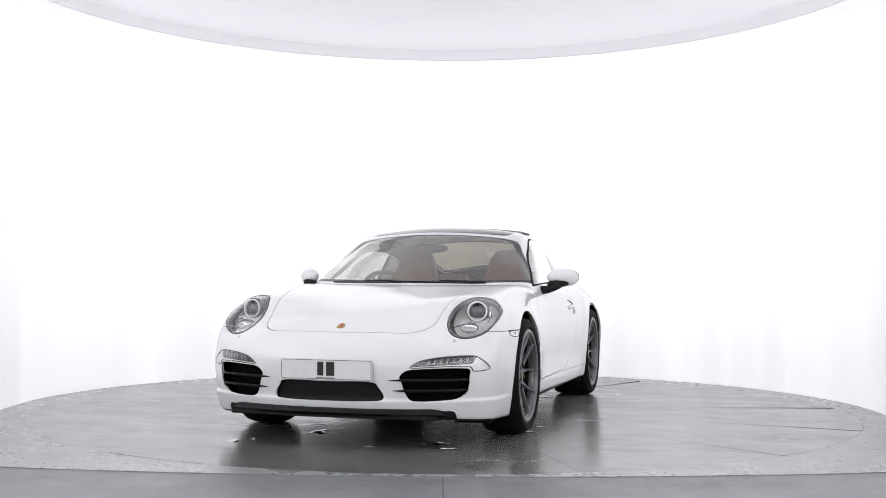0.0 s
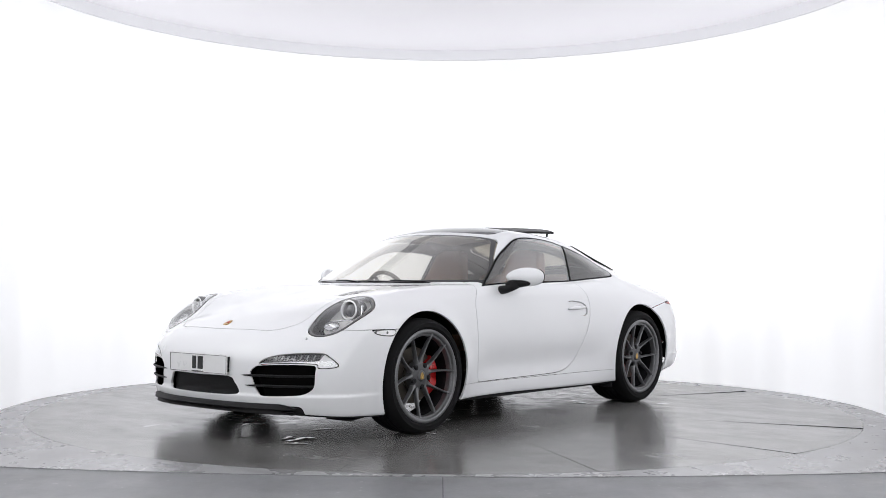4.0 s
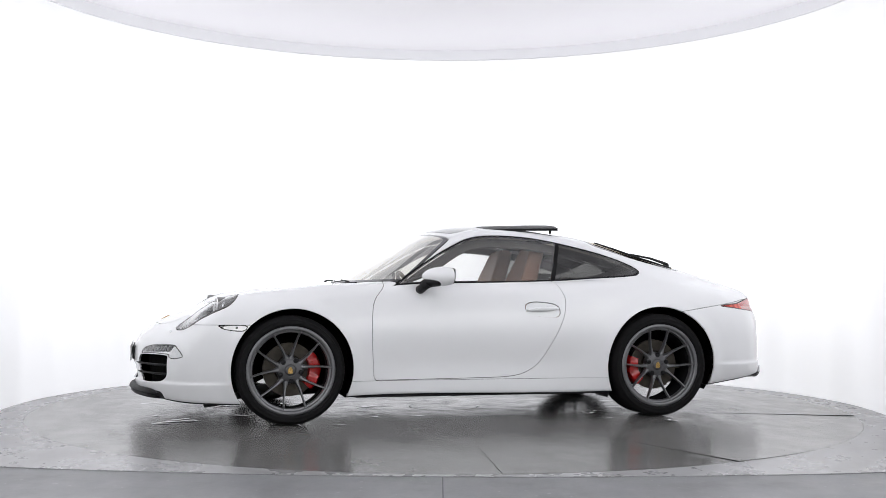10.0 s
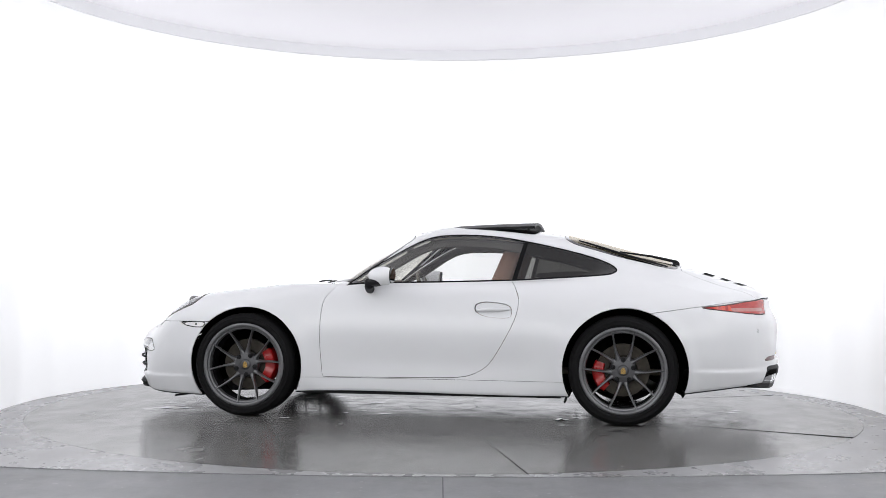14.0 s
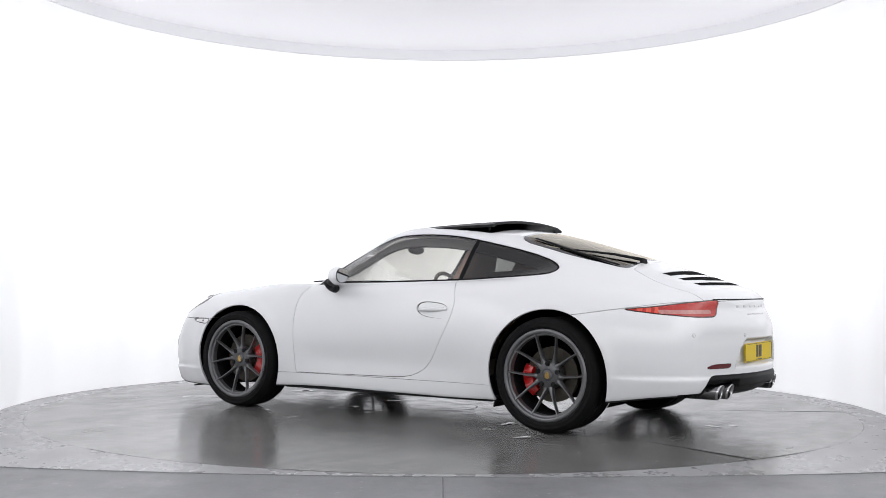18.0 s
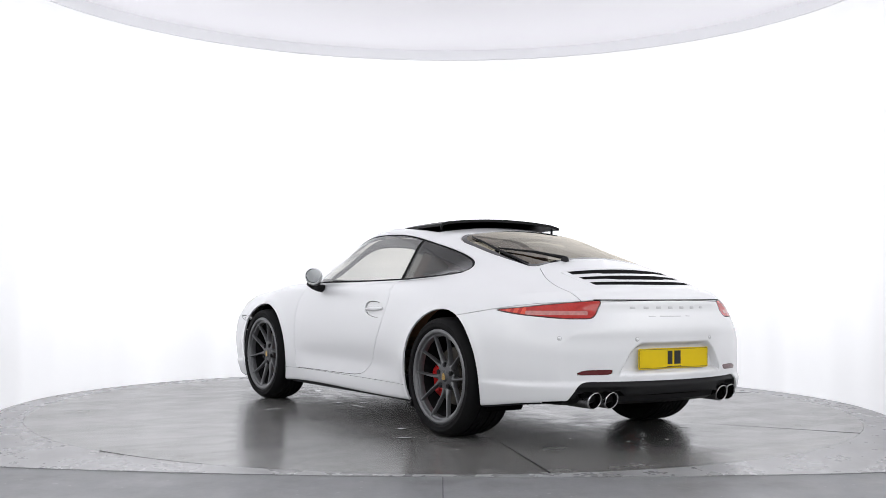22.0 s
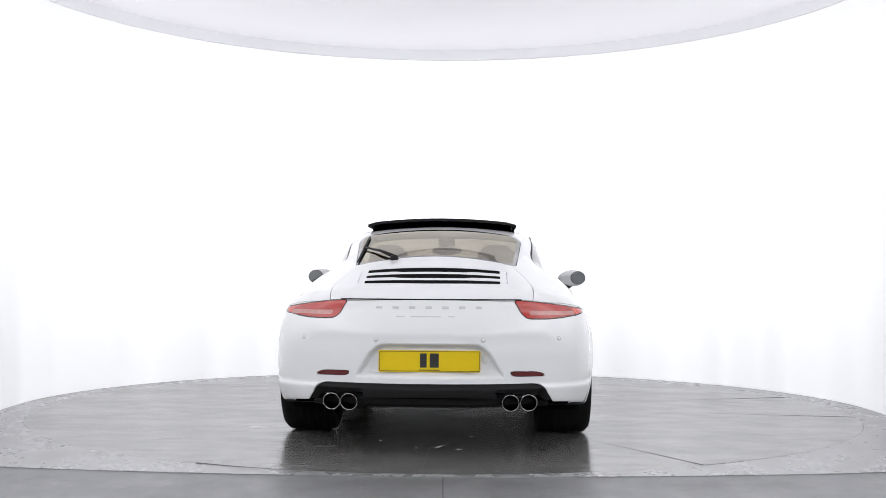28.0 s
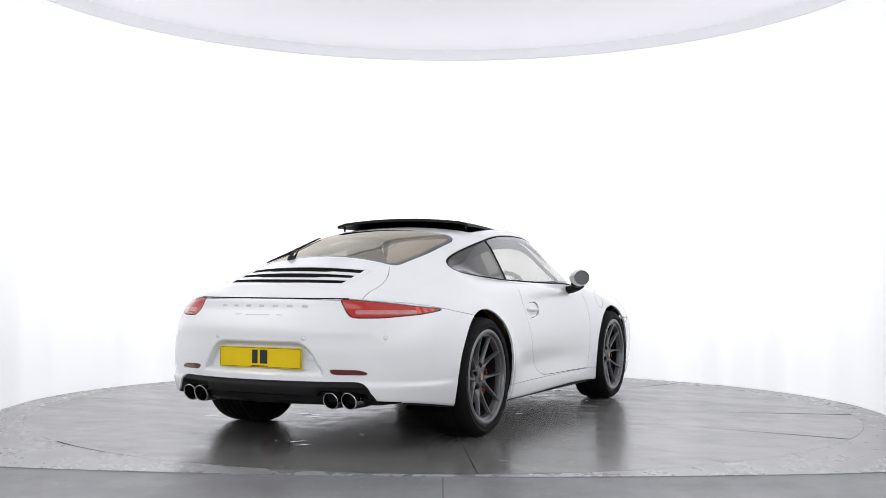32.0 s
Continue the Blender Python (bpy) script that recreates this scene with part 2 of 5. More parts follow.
def tube(points, radius, seg=8, closed=False):
    """A round bar along points; radius may be a list."""
    pts = [Vector(p) for p in points]
    n = len(pts)
    bm = bmesh.new()
    rings = []
    for i, p in enumerate(pts):
        a = pts[(i - 1) % n] if closed or i else p
        b = pts[(i + 1) % n] if closed or i < n - 1 else p
        d = (b - a).normalized()
        up = Vector((0, 0, 1)) if abs(d.z) < 0.95 else Vector((1, 0, 0))
        u = d.cross(up).normalized()
        v = d.cross(u)
        r = radius[i] if isinstance(radius, (list, tuple)) else radius
        rings.append([bm.verts.new(p + u * r * math.cos(2 * math.pi * k / seg) + v * r * math.sin(2 * math.pi * k / seg)) for k in range(seg)])
    pairs = list(zip(rings, rings[1:])) + ([(rings[-1], rings[0])] if closed else [])
    for a, b in pairs:
        for k in range(seg):
            bm.faces.new((a[k], a[(k + 1) % seg], b[(k + 1) % seg], b[k]))
    if not closed:
        bm.faces.new(rings[0]), bm.faces.new(rings[-1])
    bmesh.ops.recalc_face_normals(bm, faces=bm.faces)
    return bm


def slab(outline, depth, m=None, bevel=0.0):
    """A flat plate of an outline in x, y, with thickness along z from 0 up."""
    bm = bmesh.new()
    lo = [bm.verts.new((x, y, 0)) for x, y in outline]
    hi = [bm.verts.new((x, y, depth)) for x, y in outline]
    n = len(lo)
    bm.faces.new(lo[::-1]), bm.faces.new(hi)
    for k in range(n):
        bm.faces.new((lo[k], lo[(k + 1) % n], hi[(k + 1) % n], hi[k]))
    bmesh.ops.recalc_face_normals(bm, faces=bm.faces)
    if bevel:
        top = [e for e in bm.edges if all(v.co.z > depth * 0.5 for v in e.verts)]
        bmesh.ops.bevel(bm, geom=top, offset=bevel, segments=2, affect="EDGES")
    if m is not None:
        bmesh.ops.transform(bm, matrix=m, verts=bm.verts)
    return bm


def rounded(w, h, r, n=5):
    """The outline of a rectangle with rounded corners."""
    out = []
    for cx, cy, a0 in ((w / 2 - r, h / 2 - r, 0), (-w / 2 + r, h / 2 - r, 90), (-w / 2 + r, -h / 2 + r, 180), (w / 2 - r, -h / 2 + r, 270)):
        for k in range(n + 1):
            a = radians(a0 + 90 * k / n)
            out.append((cx + r * math.cos(a), cy + r * math.sin(a)))
    return out


# ---- the studio ----
WALL_R, PLATE_R = 3.03, 2.80


def disc_ring(r0, r1, z0, z1, seg=160):
    """A flat round plate, or ring where r0 > 0, with thickness."""
    prof = [(r0, z0), (r1, z0), (r1, z1), (r0, z1)]
    bm = lathe(prof + [prof[0]], seg, "z")
    bmesh.ops.remove_doubles(bm, verts=bm.verts, dist=1e-5)
    bmesh.ops.recalc_face_normals(bm, faces=bm.faces)
    return bm


def room_line():
    """The plan of the lit cloth: a round end behind the car that opens towards the camera."""
    pts = [(WALL_R * math.cos(radians(a)), WALL_R * math.sin(radians(a))) for a in np.linspace(-27, 207, 120)]
    # unseen run of cloth round the camera, added to carry the front glow
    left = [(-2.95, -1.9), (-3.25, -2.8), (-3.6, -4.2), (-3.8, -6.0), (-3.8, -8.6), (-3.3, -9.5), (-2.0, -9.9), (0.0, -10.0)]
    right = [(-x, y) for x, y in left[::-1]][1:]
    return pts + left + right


def build_studio():
    line = room_line()
    n = len(line)
    def cloth(name, keep, z0, z1, material, label):
        bm = bmesh.new()
        rows = []
        for k in keep:
            x, y = line[k % n]
            a, b = Vector(line[(k - 1) % n]), Vector(line[(k + 1) % n])
            d = (b - a).normalized()
            o = Vector((d.y, -d.x)) * 0.05
            rows.append([bm.verts.new((x + q * o.x, y + q * o.y, z)) for q, z in ((0, z0), (0, z1), (1, z1), (1, z0))])
        for a, b in zip(rows, rows[1:]):
            for k in range(4):
                bm.faces.new((a[k], a[(k + 1) % 4], b[(k + 1) % 4], b[k]))
        bm.faces.new(rows[0]), bm.faces.new(rows[-1])
        bmesh.ops.recalc_face_normals(bm, faces=bm.faces)
        return tagged(soft_edges(part(name, bm, material), 50), label, "wall", kind="structure")

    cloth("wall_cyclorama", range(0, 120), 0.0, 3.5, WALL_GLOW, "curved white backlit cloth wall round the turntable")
    cloth("wall_front", range(119, n + 1), 0.0, 3.5, FRONT_GLOW, "unseen glowing cloth added round the camera's side, brighter towards its top")
    top = part("ceiling", box(8.6, 14.2, 0.1, Matrix.Translation((0, -3.4, 3.55))), HALL, smooth=False)
    tagged(top, "plain pale ceiling above the light disc", "ceiling", kind="structure")
    # the hanging light disc: a hoop with a diffuser set up inside it
    hoop = part("ceiling_light", lathe([(2.84, 2.90), (2.84, 2.815), (2.852, 2.810), (2.865, 2.815), (2.865, 3.02), (2.84, 3.02), (2.84, 2.90)], 160, "z"), HOOP_GLOW)
    soft_edges(hoop, 40)
    hoop.location = (-0.04, -1.24, 0)
    tagged(hoop, "large round white ceiling light with a glowing diffuser", "light")
    part("diffuser", disc_ring(0.001, 2.838, 2.90, 2.92), CEIL_GLOW, hoop)
    for k in range(6):
        a = radians(30 + 60 * k)
        part("hanger", tube([(2.6 * math.cos(a), 2.6 * math.sin(a), 2.9), (2.6 * math.cos(a), 2.6 * math.sin(a), 3.5)], 0.006, 6), RIM_WHITE, hoop)
    # floors: the hall's slab, and a paler apron that ends in a shallow arc before the turntable
    gr = part("floor", disc_ring(PLATE_R + 0.012, 16.0, -0.06, -0.004), OUTER_FLOOR)
    tagged(gr, "grey concrete floor of the hall with fine scuffs", "floor", kind="structure")
    joint = part("floor_joint", box(0.005, 7.0, 0.003, pose(0.012, -6.36, -0.0045, 0, 0, 0.2)), FAINT_JOINT)
    tagged(joint, "thin dark joint in the hall floor", "joint", kind="structure")
    bm = bmesh.new()
    rows = []
    for k in range(241):
        a = 2 * math.pi * k / 240
        c, s = math.cos(a), math.sin(a)
        far = 3.02
        if s < -0.2:
            for r in np.arange(2.82, 9.0, 0.01):
                x, y = r * c, r * s
                if y < -2.846 + x * x / 23.0 or abs(x) > 4.5:
                    break
            far = max(float(r), 2.83)
        elif s < 0.05:
            far = 4.0
        r0 = PLATE_R + 0.001
        rows.append([bm.verts.new((q * c, q * s, z)) for q, z in ((r0, -0.03), (r0, 0.0), (far, 0.0), (far, -0.03))])
    for a, b in zip(rows, rows[1:]):
        for k in range(3):
            bm.faces.new((a[k], a[k + 1], b[k + 1], b[k]))
    bmesh.ops.recalc_face_normals(bm, faces=bm.faces)
    tagged(soft_edges(part("floor_apron", bm, APRON_FLOOR)), "paler grey concrete apron round the turntable", "floor", kind="structure")


def puddles(base):
    """Thin films of water that dripped from the car."""
    rng = random.Random(11)
    spots = [(1.75, 0.42), (1.95, 0.10), (1.62, -0.35), (1.85, 0.62), (1.45, 0.15), (1.98, -0.48), (0.75, 0.82), (0.60, -0.2), (0.45, 0.5), (-0.35, 0.1), (-0.8, 0.86), (-1.72, 0.38), (-1.95, -0.15), (-1.78, -0.55), (1.25, 0.95), (-0.2, -0.75), (0.9, -0.85), (-1.35, 1.02), (-1.0, 0.5), (1.1, -0.4)]
    for x, y in spots:
        for _ in range(rng.choice((1, 1, 2, 3))):
            cx, cy = x + rng.uniform(-0.14, 0.14), y + rng.uniform(-0.12, 0.12)
            r, ph = rng.uniform(0.010, 0.045) * (1.3 if x > 1.4 else 1.0), rng.uniform(0, 6)
            ell, turn = rng.uniform(1.0, 2.4), rng.uniform(0, 3.1)
            bm = bmesh.new()
            rim, top = [], []
            for k in range(22):
                a = 2 * math.pi * k / 22
                q = r * (1 + 0.28 * math.sin(2 * a + ph) + 0.16 * math.sin(3 * a + 2 * ph) + 0.10 * math.sin(5 * a + ph))
                u, v = q * ell * math.cos(a), q * math.sin(a)
                px, py = cx + u * math.cos(turn) - v * math.sin(turn), cy + u * math.sin(turn) + v * math.cos(turn)
                rim.append(bm.verts.new((px, py, 0.0003)))
                top.append(bm.verts.new((cx + (px - cx) * 0.9, cy + (py - cy) * 0.9, 0.0009)))
            for k in range(22):
                bm.faces.new((rim[k], rim[(k + 1) % 22], top[(k + 1) % 22], top[k]))
            bm.faces.new(top)
            bmesh.ops.recalc_face_normals(bm, faces=bm.faces)
            part("water_puddle", bm, WATER, base)


def build_turntable():
    """Fourteen wedge plates with dark joints round a small centre cap."""
    base = part("turntable", disc_ring(0.001, PLATE_R - 0.002, -0.05, -0.006), JOINT)
    tagged(base, "round grey polished concrete turntable with dark radial joints", "turntable")
    joints = (55.3, 81.3, 107.3, 131, 156.8, 180, 209, 236, 262, 288.5, 314, 339, 364, 390)
    gaps = (0.0016, 0.0014, 0.0026, 0.0009, 0.0034, 0.0008, 0.0028, 0.0015, 0.0022, 0.0030, 0.0015, 0.0020, 0.0012, 0.0018)
    # some plates have warped: their outer corner stands a little proud of the joint
    lifts = (0.001, 0.002, 0.004, 0, 0.005, 0, 0.002, 0, 0.002, 0.002, 0, 0.002, 0, 0)
    for k in range(14):
        a0, a1 = radians(joints[k]), radians(joints[(k + 1) % 14] + (360 if k == 13 else 0))
        bm = bmesh.new()
        rows = []
        for j in range(13):
            u = j / 12
            row = []
            for r in (0.245, 1.75, PLATE_R):
                open_up = 0.03 + 0.97 * max(0, (r - 1.7) / (PLATE_R - 1.7))
                w0, w1 = gaps[k] * open_up / r, gaps[(k + 1) % 14] * open_up / r
                a = a0 + w0 + (a1 - a0 - w0 - w1) * u
                row.append((r * math.cos(a), r * math.sin(a)))
            up = [lifts[k] * (1 - u) ** 2 * max(0, (math.hypot(*p) - 1.76) / 1.04) for p in row]
            rows.append([bm.verts.new((*row[0], -0.006)), *[bm.verts.new((*p, z)) for p, z in zip(row, up)], bm.verts.new((*row[2], -0.006))])
        for a, b in zip(rows, rows[1:]):
            for i in range(4):
                bm.faces.new((a[i], a[i + 1], b[i + 1], b[i]))
        for e in (rows[0], rows[-1]):
            bm.faces.new((e[0], e[1], e[2], e[3], e[4])).material_index = 1
        bmesh.ops.recalc_face_normals(bm, faces=bm.faces)
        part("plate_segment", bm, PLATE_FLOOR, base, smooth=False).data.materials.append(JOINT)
    part("centre_cap", disc_ring(0.001, 0.238, -0.006, 0.001, 48), PLATE_FLOOR, base, "round centre cap", smooth=False)
    puddles(base)
    return base


# ---- the car's skin: a smooth solid of side, top, nose and tail surfaces, meshed and cut into panels ----
def curve(*pairs):
    """A smooth curve through (x, value) pairs, as a function of arrays."""
    p = sorted(pairs)
    xs, ys = np.array([a for a, _ in p], float), np.array([b for _, b in p], float)
    h = np.diff(xs)
    d = np.diff(ys) / h
    m = np.empty(len(xs))
    m[0], m[-1] = d[0], d[-1]
    m[1:-1] = (d[:-1] * h[1:] + d[1:] * h[:-1]) / (h[1:] + h[:-1])
    tx = np.linspace(xs[0], xs[-1], 900)
    i = np.clip(np.searchsorted(xs, tx) - 1, 0, len(h) - 1)
    u = (tx - xs[i]) / h[i]
    ty = ((1 + 2 * u) * (1 - u) ** 2) * ys[i] + u * (1 - u) ** 2 * h[i] * m[i] + u * u * (3 - 2 * u) * ys[i + 1] + u * u * (u - 1) * h[i] * m[i + 1]
    return lambda x: np.interp(x, tx, ty)


def smax(a, b, k):
    h = np.maximum(k - np.abs(a - b), 0.0) / k
    return np.maximum(a, b) + h * h * k * 0.25


def smin(a, b, k):
    return -smax(-a, -b, k)


def step(a, b, x):
    u = np.clip((x - a) / (b - a), 0, 1)
    return u * u * (3 - 2 * u)


# half width of the flanks along the car, and how far they lean in above and below the widest line
WIDTH = curve((-2.4, 0.70), (-2.0, 0.805), (-1.8, 0.852), (-1.6, 0.880), (-1.25, 0.897), (-0.9, 0.890), (-0.5, 0.872), (0.1, 0.858), (0.6, 0.858), (0.9, 0.872), (1.25, 0.886), (1.6, 0.875), (1.9, 0.85), (2.3, 0.81))
LEAN_UP = curve((-2.3, 0.10), (-1.7, 0.12), (-1.2, 0.12), (-0.6, 0.085), (0.0, 0.075), (0.6, 0.08), (1.2, 0.09), (1.7, 0.08), (2.3, 0.06))
LEAN_LOW = curve((-2.3, 0.14), (-1.6, 0.06), (-0.8, 0.035), (0.8, 0.03), (1.6, 0.045), (2.3, 0.08))
# heights of the middle line and of the wing crest of the lower body
MID_Z = curve((-2.4, 0.70), (-2.2, 0.79), (-2.0, 0.83), (-1.5, 0.86), (-1.0, 0.86), (0.0, 0.85), (0.7, 0.862), (0.95, 0.862), (1.2, 0.828), (1.5, 0.778), (1.8, 0.705), (1.95, 0.650), (2.05, 0.600), (2.15, 0.535), (2.3, 0.42))
CREST_Z = curve((-2.4, 0.73), (-2.2, 0.785), (-2.05, 0.800), (-1.8, 0.835), (-1.5, 0.885), (-1.2, 0.918), (-0.9, 0.912), (-0.5, 0.892), (0.0, 0.876), (0.6, 0.872), (0.9, 0.869), (1.2, 0.855), (1.4, 0.838), (1.57, 0.812), (1.66, 0.782), (1.75, 0.725), (1.87, 0.618), (1.95, 0.565), (2.1, 0.48), (2.3, 0.38))
CREST_Y = curve((-2.3, 0.55), (-1.2, 0.62), (-0.5, 0.68), (0.6, 0.70), (1.2, 0.69), (1.6, 0.68), (2.3, 0.66))
# roof line of the glasshouse and its half width at the waist
ROOF_Z = curve((-2.5, 0.66), (-2.2, 0.792), (-2.04, 0.857), (-1.84, 0.937), (-1.64, 1.006), (-1.43, 1.068), (-1.23, 1.122), (-1.03, 1.176), (-0.82, 1.222), (-0.62, 1.248), (-0.42, 1.266), (-0.2, 1.279), (0.0, 1.279), (0.108, 1.260), (0.23, 1.220), (0.39, 1.134), (0.60, 1.012), (0.79, 0.895), (0.95, 0.79), (1.2, 0.62))
WAIST = curve((-2.3, 0.50), (-1.9, 0.545), (-1.6, 0.575), (-1.2, 0.640), (-0.9, 0.680), (-0.5, 0.716), (0.0, 0.755), (0.3, 0.777), (0.6, 0.793), (0.8, 0.80))
UNDER = curve((-2.4, 0.30), (-2.1, 0.256), (-1.9, 0.238), (-1.6, 0.200), (-0.9, 0.168), (0.8, 0.165), (1.6, 0.128), (1.85, 0.14), (2.1, 0.165), (2.3, 0.19))
ARCHES = ((1.212, 0.341, 0.376), (-1.236, 0.344, 0.387))


def tail_bow(a):
    """How far the tail curves forwards at a distance a from the middle."""
    return 0.185 * (a / 0.665) ** 2.2


def lower_field(x, a, z):
    w = WIDTH(x)
    up = np.maximum(z - 0.52, 0) / 0.36
    lo = np.maximum(0.46 - z, 0) / 0.30
    side = w - LEAN_UP(x) * up * up - LEAN_LOW(x) * lo * lo
    # hollow along the doors above the sill, and a slight flare round the wheels
    side = side - 0.022 * np.exp(-((z - 0.36) / 0.11) ** 2) * step(-0.95, -0.45, x) * step(0.85, 0.45, x)
    for cx, cz, r in ARCHES:
        d = np.hypot(x - cx, z - cz)
        side = side + 0.010 * np.exp(-((d - r - 0.005) / 0.05) ** 2)
    # ledges low on both bumpers
    low_rear = step(0.365, 0.335, z) * step(-1.55, -1.85, x)
    low_front = step(0.275, 0.250, z) * step(1.5, 1.75, x)
    side = side + 0.014 * low_rear + 0.010 * low_front
    mid, top, cy = MID_Z(x), CREST_Z(x), CREST_Y(x)
    rise = step(0.22, 1.0, a / cy)
    ahead = step(1.72, 1.92, x)
    rise = rise * (1 - ahead) + np.minimum(a / cy, 1.3) ** 3.2 * ahead
    roof = mid + (top - mid) * rise - 0.9 * np.maximum(a - cy, 0) ** 2 - 0.04 * (a * a) * step(0.9, 1.4, x)
    k = 0.10 - 0.03 * step(-0.9, -0.2, x) + 0.05 * step(0.8, 1.5, x)
    f = smax(a - side, z - roof, k)
    nose = 2.175 - 0.080 * (a / 0.5) ** 2.6 - 0.9 * (z - 0.40) ** 2 + 0.014 * step(0.275, 0.250, z)
    f = smax(f, x - nose, 0.09)
    tail = -2.252 + tail_bow(a) + 1.25 * np.maximum(z - 0.50, 0) ** 2 + 0.5 * np.maximum(0.36 - z, 0) ** 1.5 - 0.014 * step(0.365, 0.335, z)
    # hollow round the rear plate
    edge = smax(smax(a - 0.318 - (0.495 - z) * 0.6, z - 0.560, 0.07), 0.408 - z, 0.01)
    tail = tail + 0.040 * step(0.010, -0.016, edge)
    f = smax(f, tail - x, 0.04 + 0.10 * step(0.45, 0.75, a))
    return smax(f, UNDER(x) - z, 0.03)


def upper_field(x, a, z):
    bow = 0.34 * step(-0.25, 0.35, x)
    crown = 0.15 + 0.10 * step(-0.6, -1.3, x)
    roof = ROOF_Z(np.minimum(x + bow * a * a, 1.19)) - crown * a * a * (1 - 0.6 * step(0.1, 0.5, x))
    side = WAIST(x) - 0.355 * np.maximum(z - 0.88, -0.015) - 0.16 * np.maximum(z - 0.88, 0) ** 2
    f = smax(a - side, z - roof, 0.09 + 0.09 * step(-0.3, -1.2, x))
    f = smax(f, 0.70 - z, 0.02)
    tail = -2.252 + tail_bow(a) + 1.25 * np.maximum(z - 0.50, 0) ** 2 + 0.06 * step(0.79, 0.72, z)
    return smax(f, tail - x, 0.03)


def skin_field(p):
    x, a, z = p[..., 0], np.abs(p[..., 1]), p[..., 2]
    lo, up = lower_field(x, a, z), upper_field(x, a, z)
    k = 0.020 + 0.14 * step(-0.75, -1.25, x)
    return smin(lo, up, k)


def gradient(p, e=0.004):
    g = np.empty_like(p)
    for i in range(3):
        d = np.zeros(3)
        d[i] = e
        g[:, i] = skin_field(p + d) - skin_field(p - d)
    return g / (2 * e)


def mesh_skin(h):
    """Nets the zero surface of the skin on a grid (left half, y >= 0)."""
    lo = np.array([-2.33, -2 * h, 0.08])
    n = np.array([int(4.62 / h), int(1.02 / h), int(1.27 / h)])
    ax = [lo[i] + h * np.arange(n[i]) for i in range(3)]
    F = np.empty(n, np.float32)
    Y, Z = np.meshgrid(ax[1], ax[2], indexing="ij")
    for s in range(0, n[0], 40):
        xs = ax[0][s:s + 40]
        P = np.empty((len(xs), n[1], n[2], 3))
        P[..., 0], P[..., 1], P[..., 2] = xs[:, None, None], Y, Z
        F[s:s + 40] = skin_field(P)
    inside = F < 0
    c = [slice(0, -1), slice(1, None)]
    corners = [(i, j, k) for i in (0, 1) for j in (0, 1) for k in (0, 1)]
    cnt = sum(inside[c[i], c[j], c[k]].astype(np.int8) for i, j, k in corners)
    cell = (cnt > 0) & (cnt < 8)
    idx = np.full(cell.shape, -1)
    I = np.argwhere(cell)
    idx[cell] = np.arange(len(I))
    acc, num = np.zeros((len(I), 3)), np.zeros(len(I))
    for a in corners:
        for axis in range(3):
            if a[axis]:
                continue
            b = list(a)
            b[axis] = 1
            fa, fb = F[tuple((I + np.array(a)).T)], F[tuple((I + np.array(b)).T)]
            hit = (fa < 0) != (fb < 0)
            t = np.where(hit, fa / np.where(hit, fa - fb, 1), 0)
            q = np.tile(np.array(a, float), (len(I), 1))
            q[:, axis] = t
            acc += q * hit[:, None]
            num += hit
    V = lo + h * (I + acc / num[:, None])
    quads = []
    for axis in range(3):
        s0, s1 = [slice(None)] * 3, [slice(None)] * 3
        s0[axis], s1[axis] = slice(0, -1), slice(1, None)
        cross = inside[tuple(s0)] != inside[tuple(s1)]
        E = np.argwhere(cross)
        u, v = (axis + 1) % 3, (axis + 2) % 3
        ok = (E[:, u] > 0) & (E[:, v] > 0) & (E[:, u] < n[u] - 1) & (E[:, v] < n[v] - 1)
        E = E[ok]
        flip = inside[tuple(E.T)]
        du, dv = np.zeros(3, int), np.zeros(3, int)
        du[u], dv[v] = 1, 1
        q = np.stack([idx[tuple((E - du - dv).T)], idx[tuple((E - dv).T)], idx[tuple(E.T)], idx[tuple((E - du).T)]], 1)
        q[~flip] = q[~flip][:, ::-1]
        quads.append(q)
    Q = np.concatenate(quads)
    Q = Q[(Q >= 0).all(1)]
    for _ in range(4):
        g = gradient(V)
        V = V - g * (skin_field(V) / np.maximum((g * g).sum(1), 0.1))[:, None] * 0.9
    g = gradient(V)
    N = g / np.linalg.norm(g, axis=1)[:, None]
    d0 = np.linalg.norm(V[Q[:, 0]] - V[Q[:, 2]], axis=1) <= np.linalg.norm(V[Q[:, 1]] - V[Q[:, 3]], axis=1)
    T = np.concatenate([Q[d0][:, [0, 1, 2]], Q[d0][:, [0, 2, 3]], Q[~d0][:, [0, 1, 3]], Q[~d0][:, [1, 2, 3]]])
    return V, N, T


def compact(V, N, T):
    used, inv = np.unique(T, return_inverse=True)
    return V[used], N[used], inv.reshape(-1, 3)


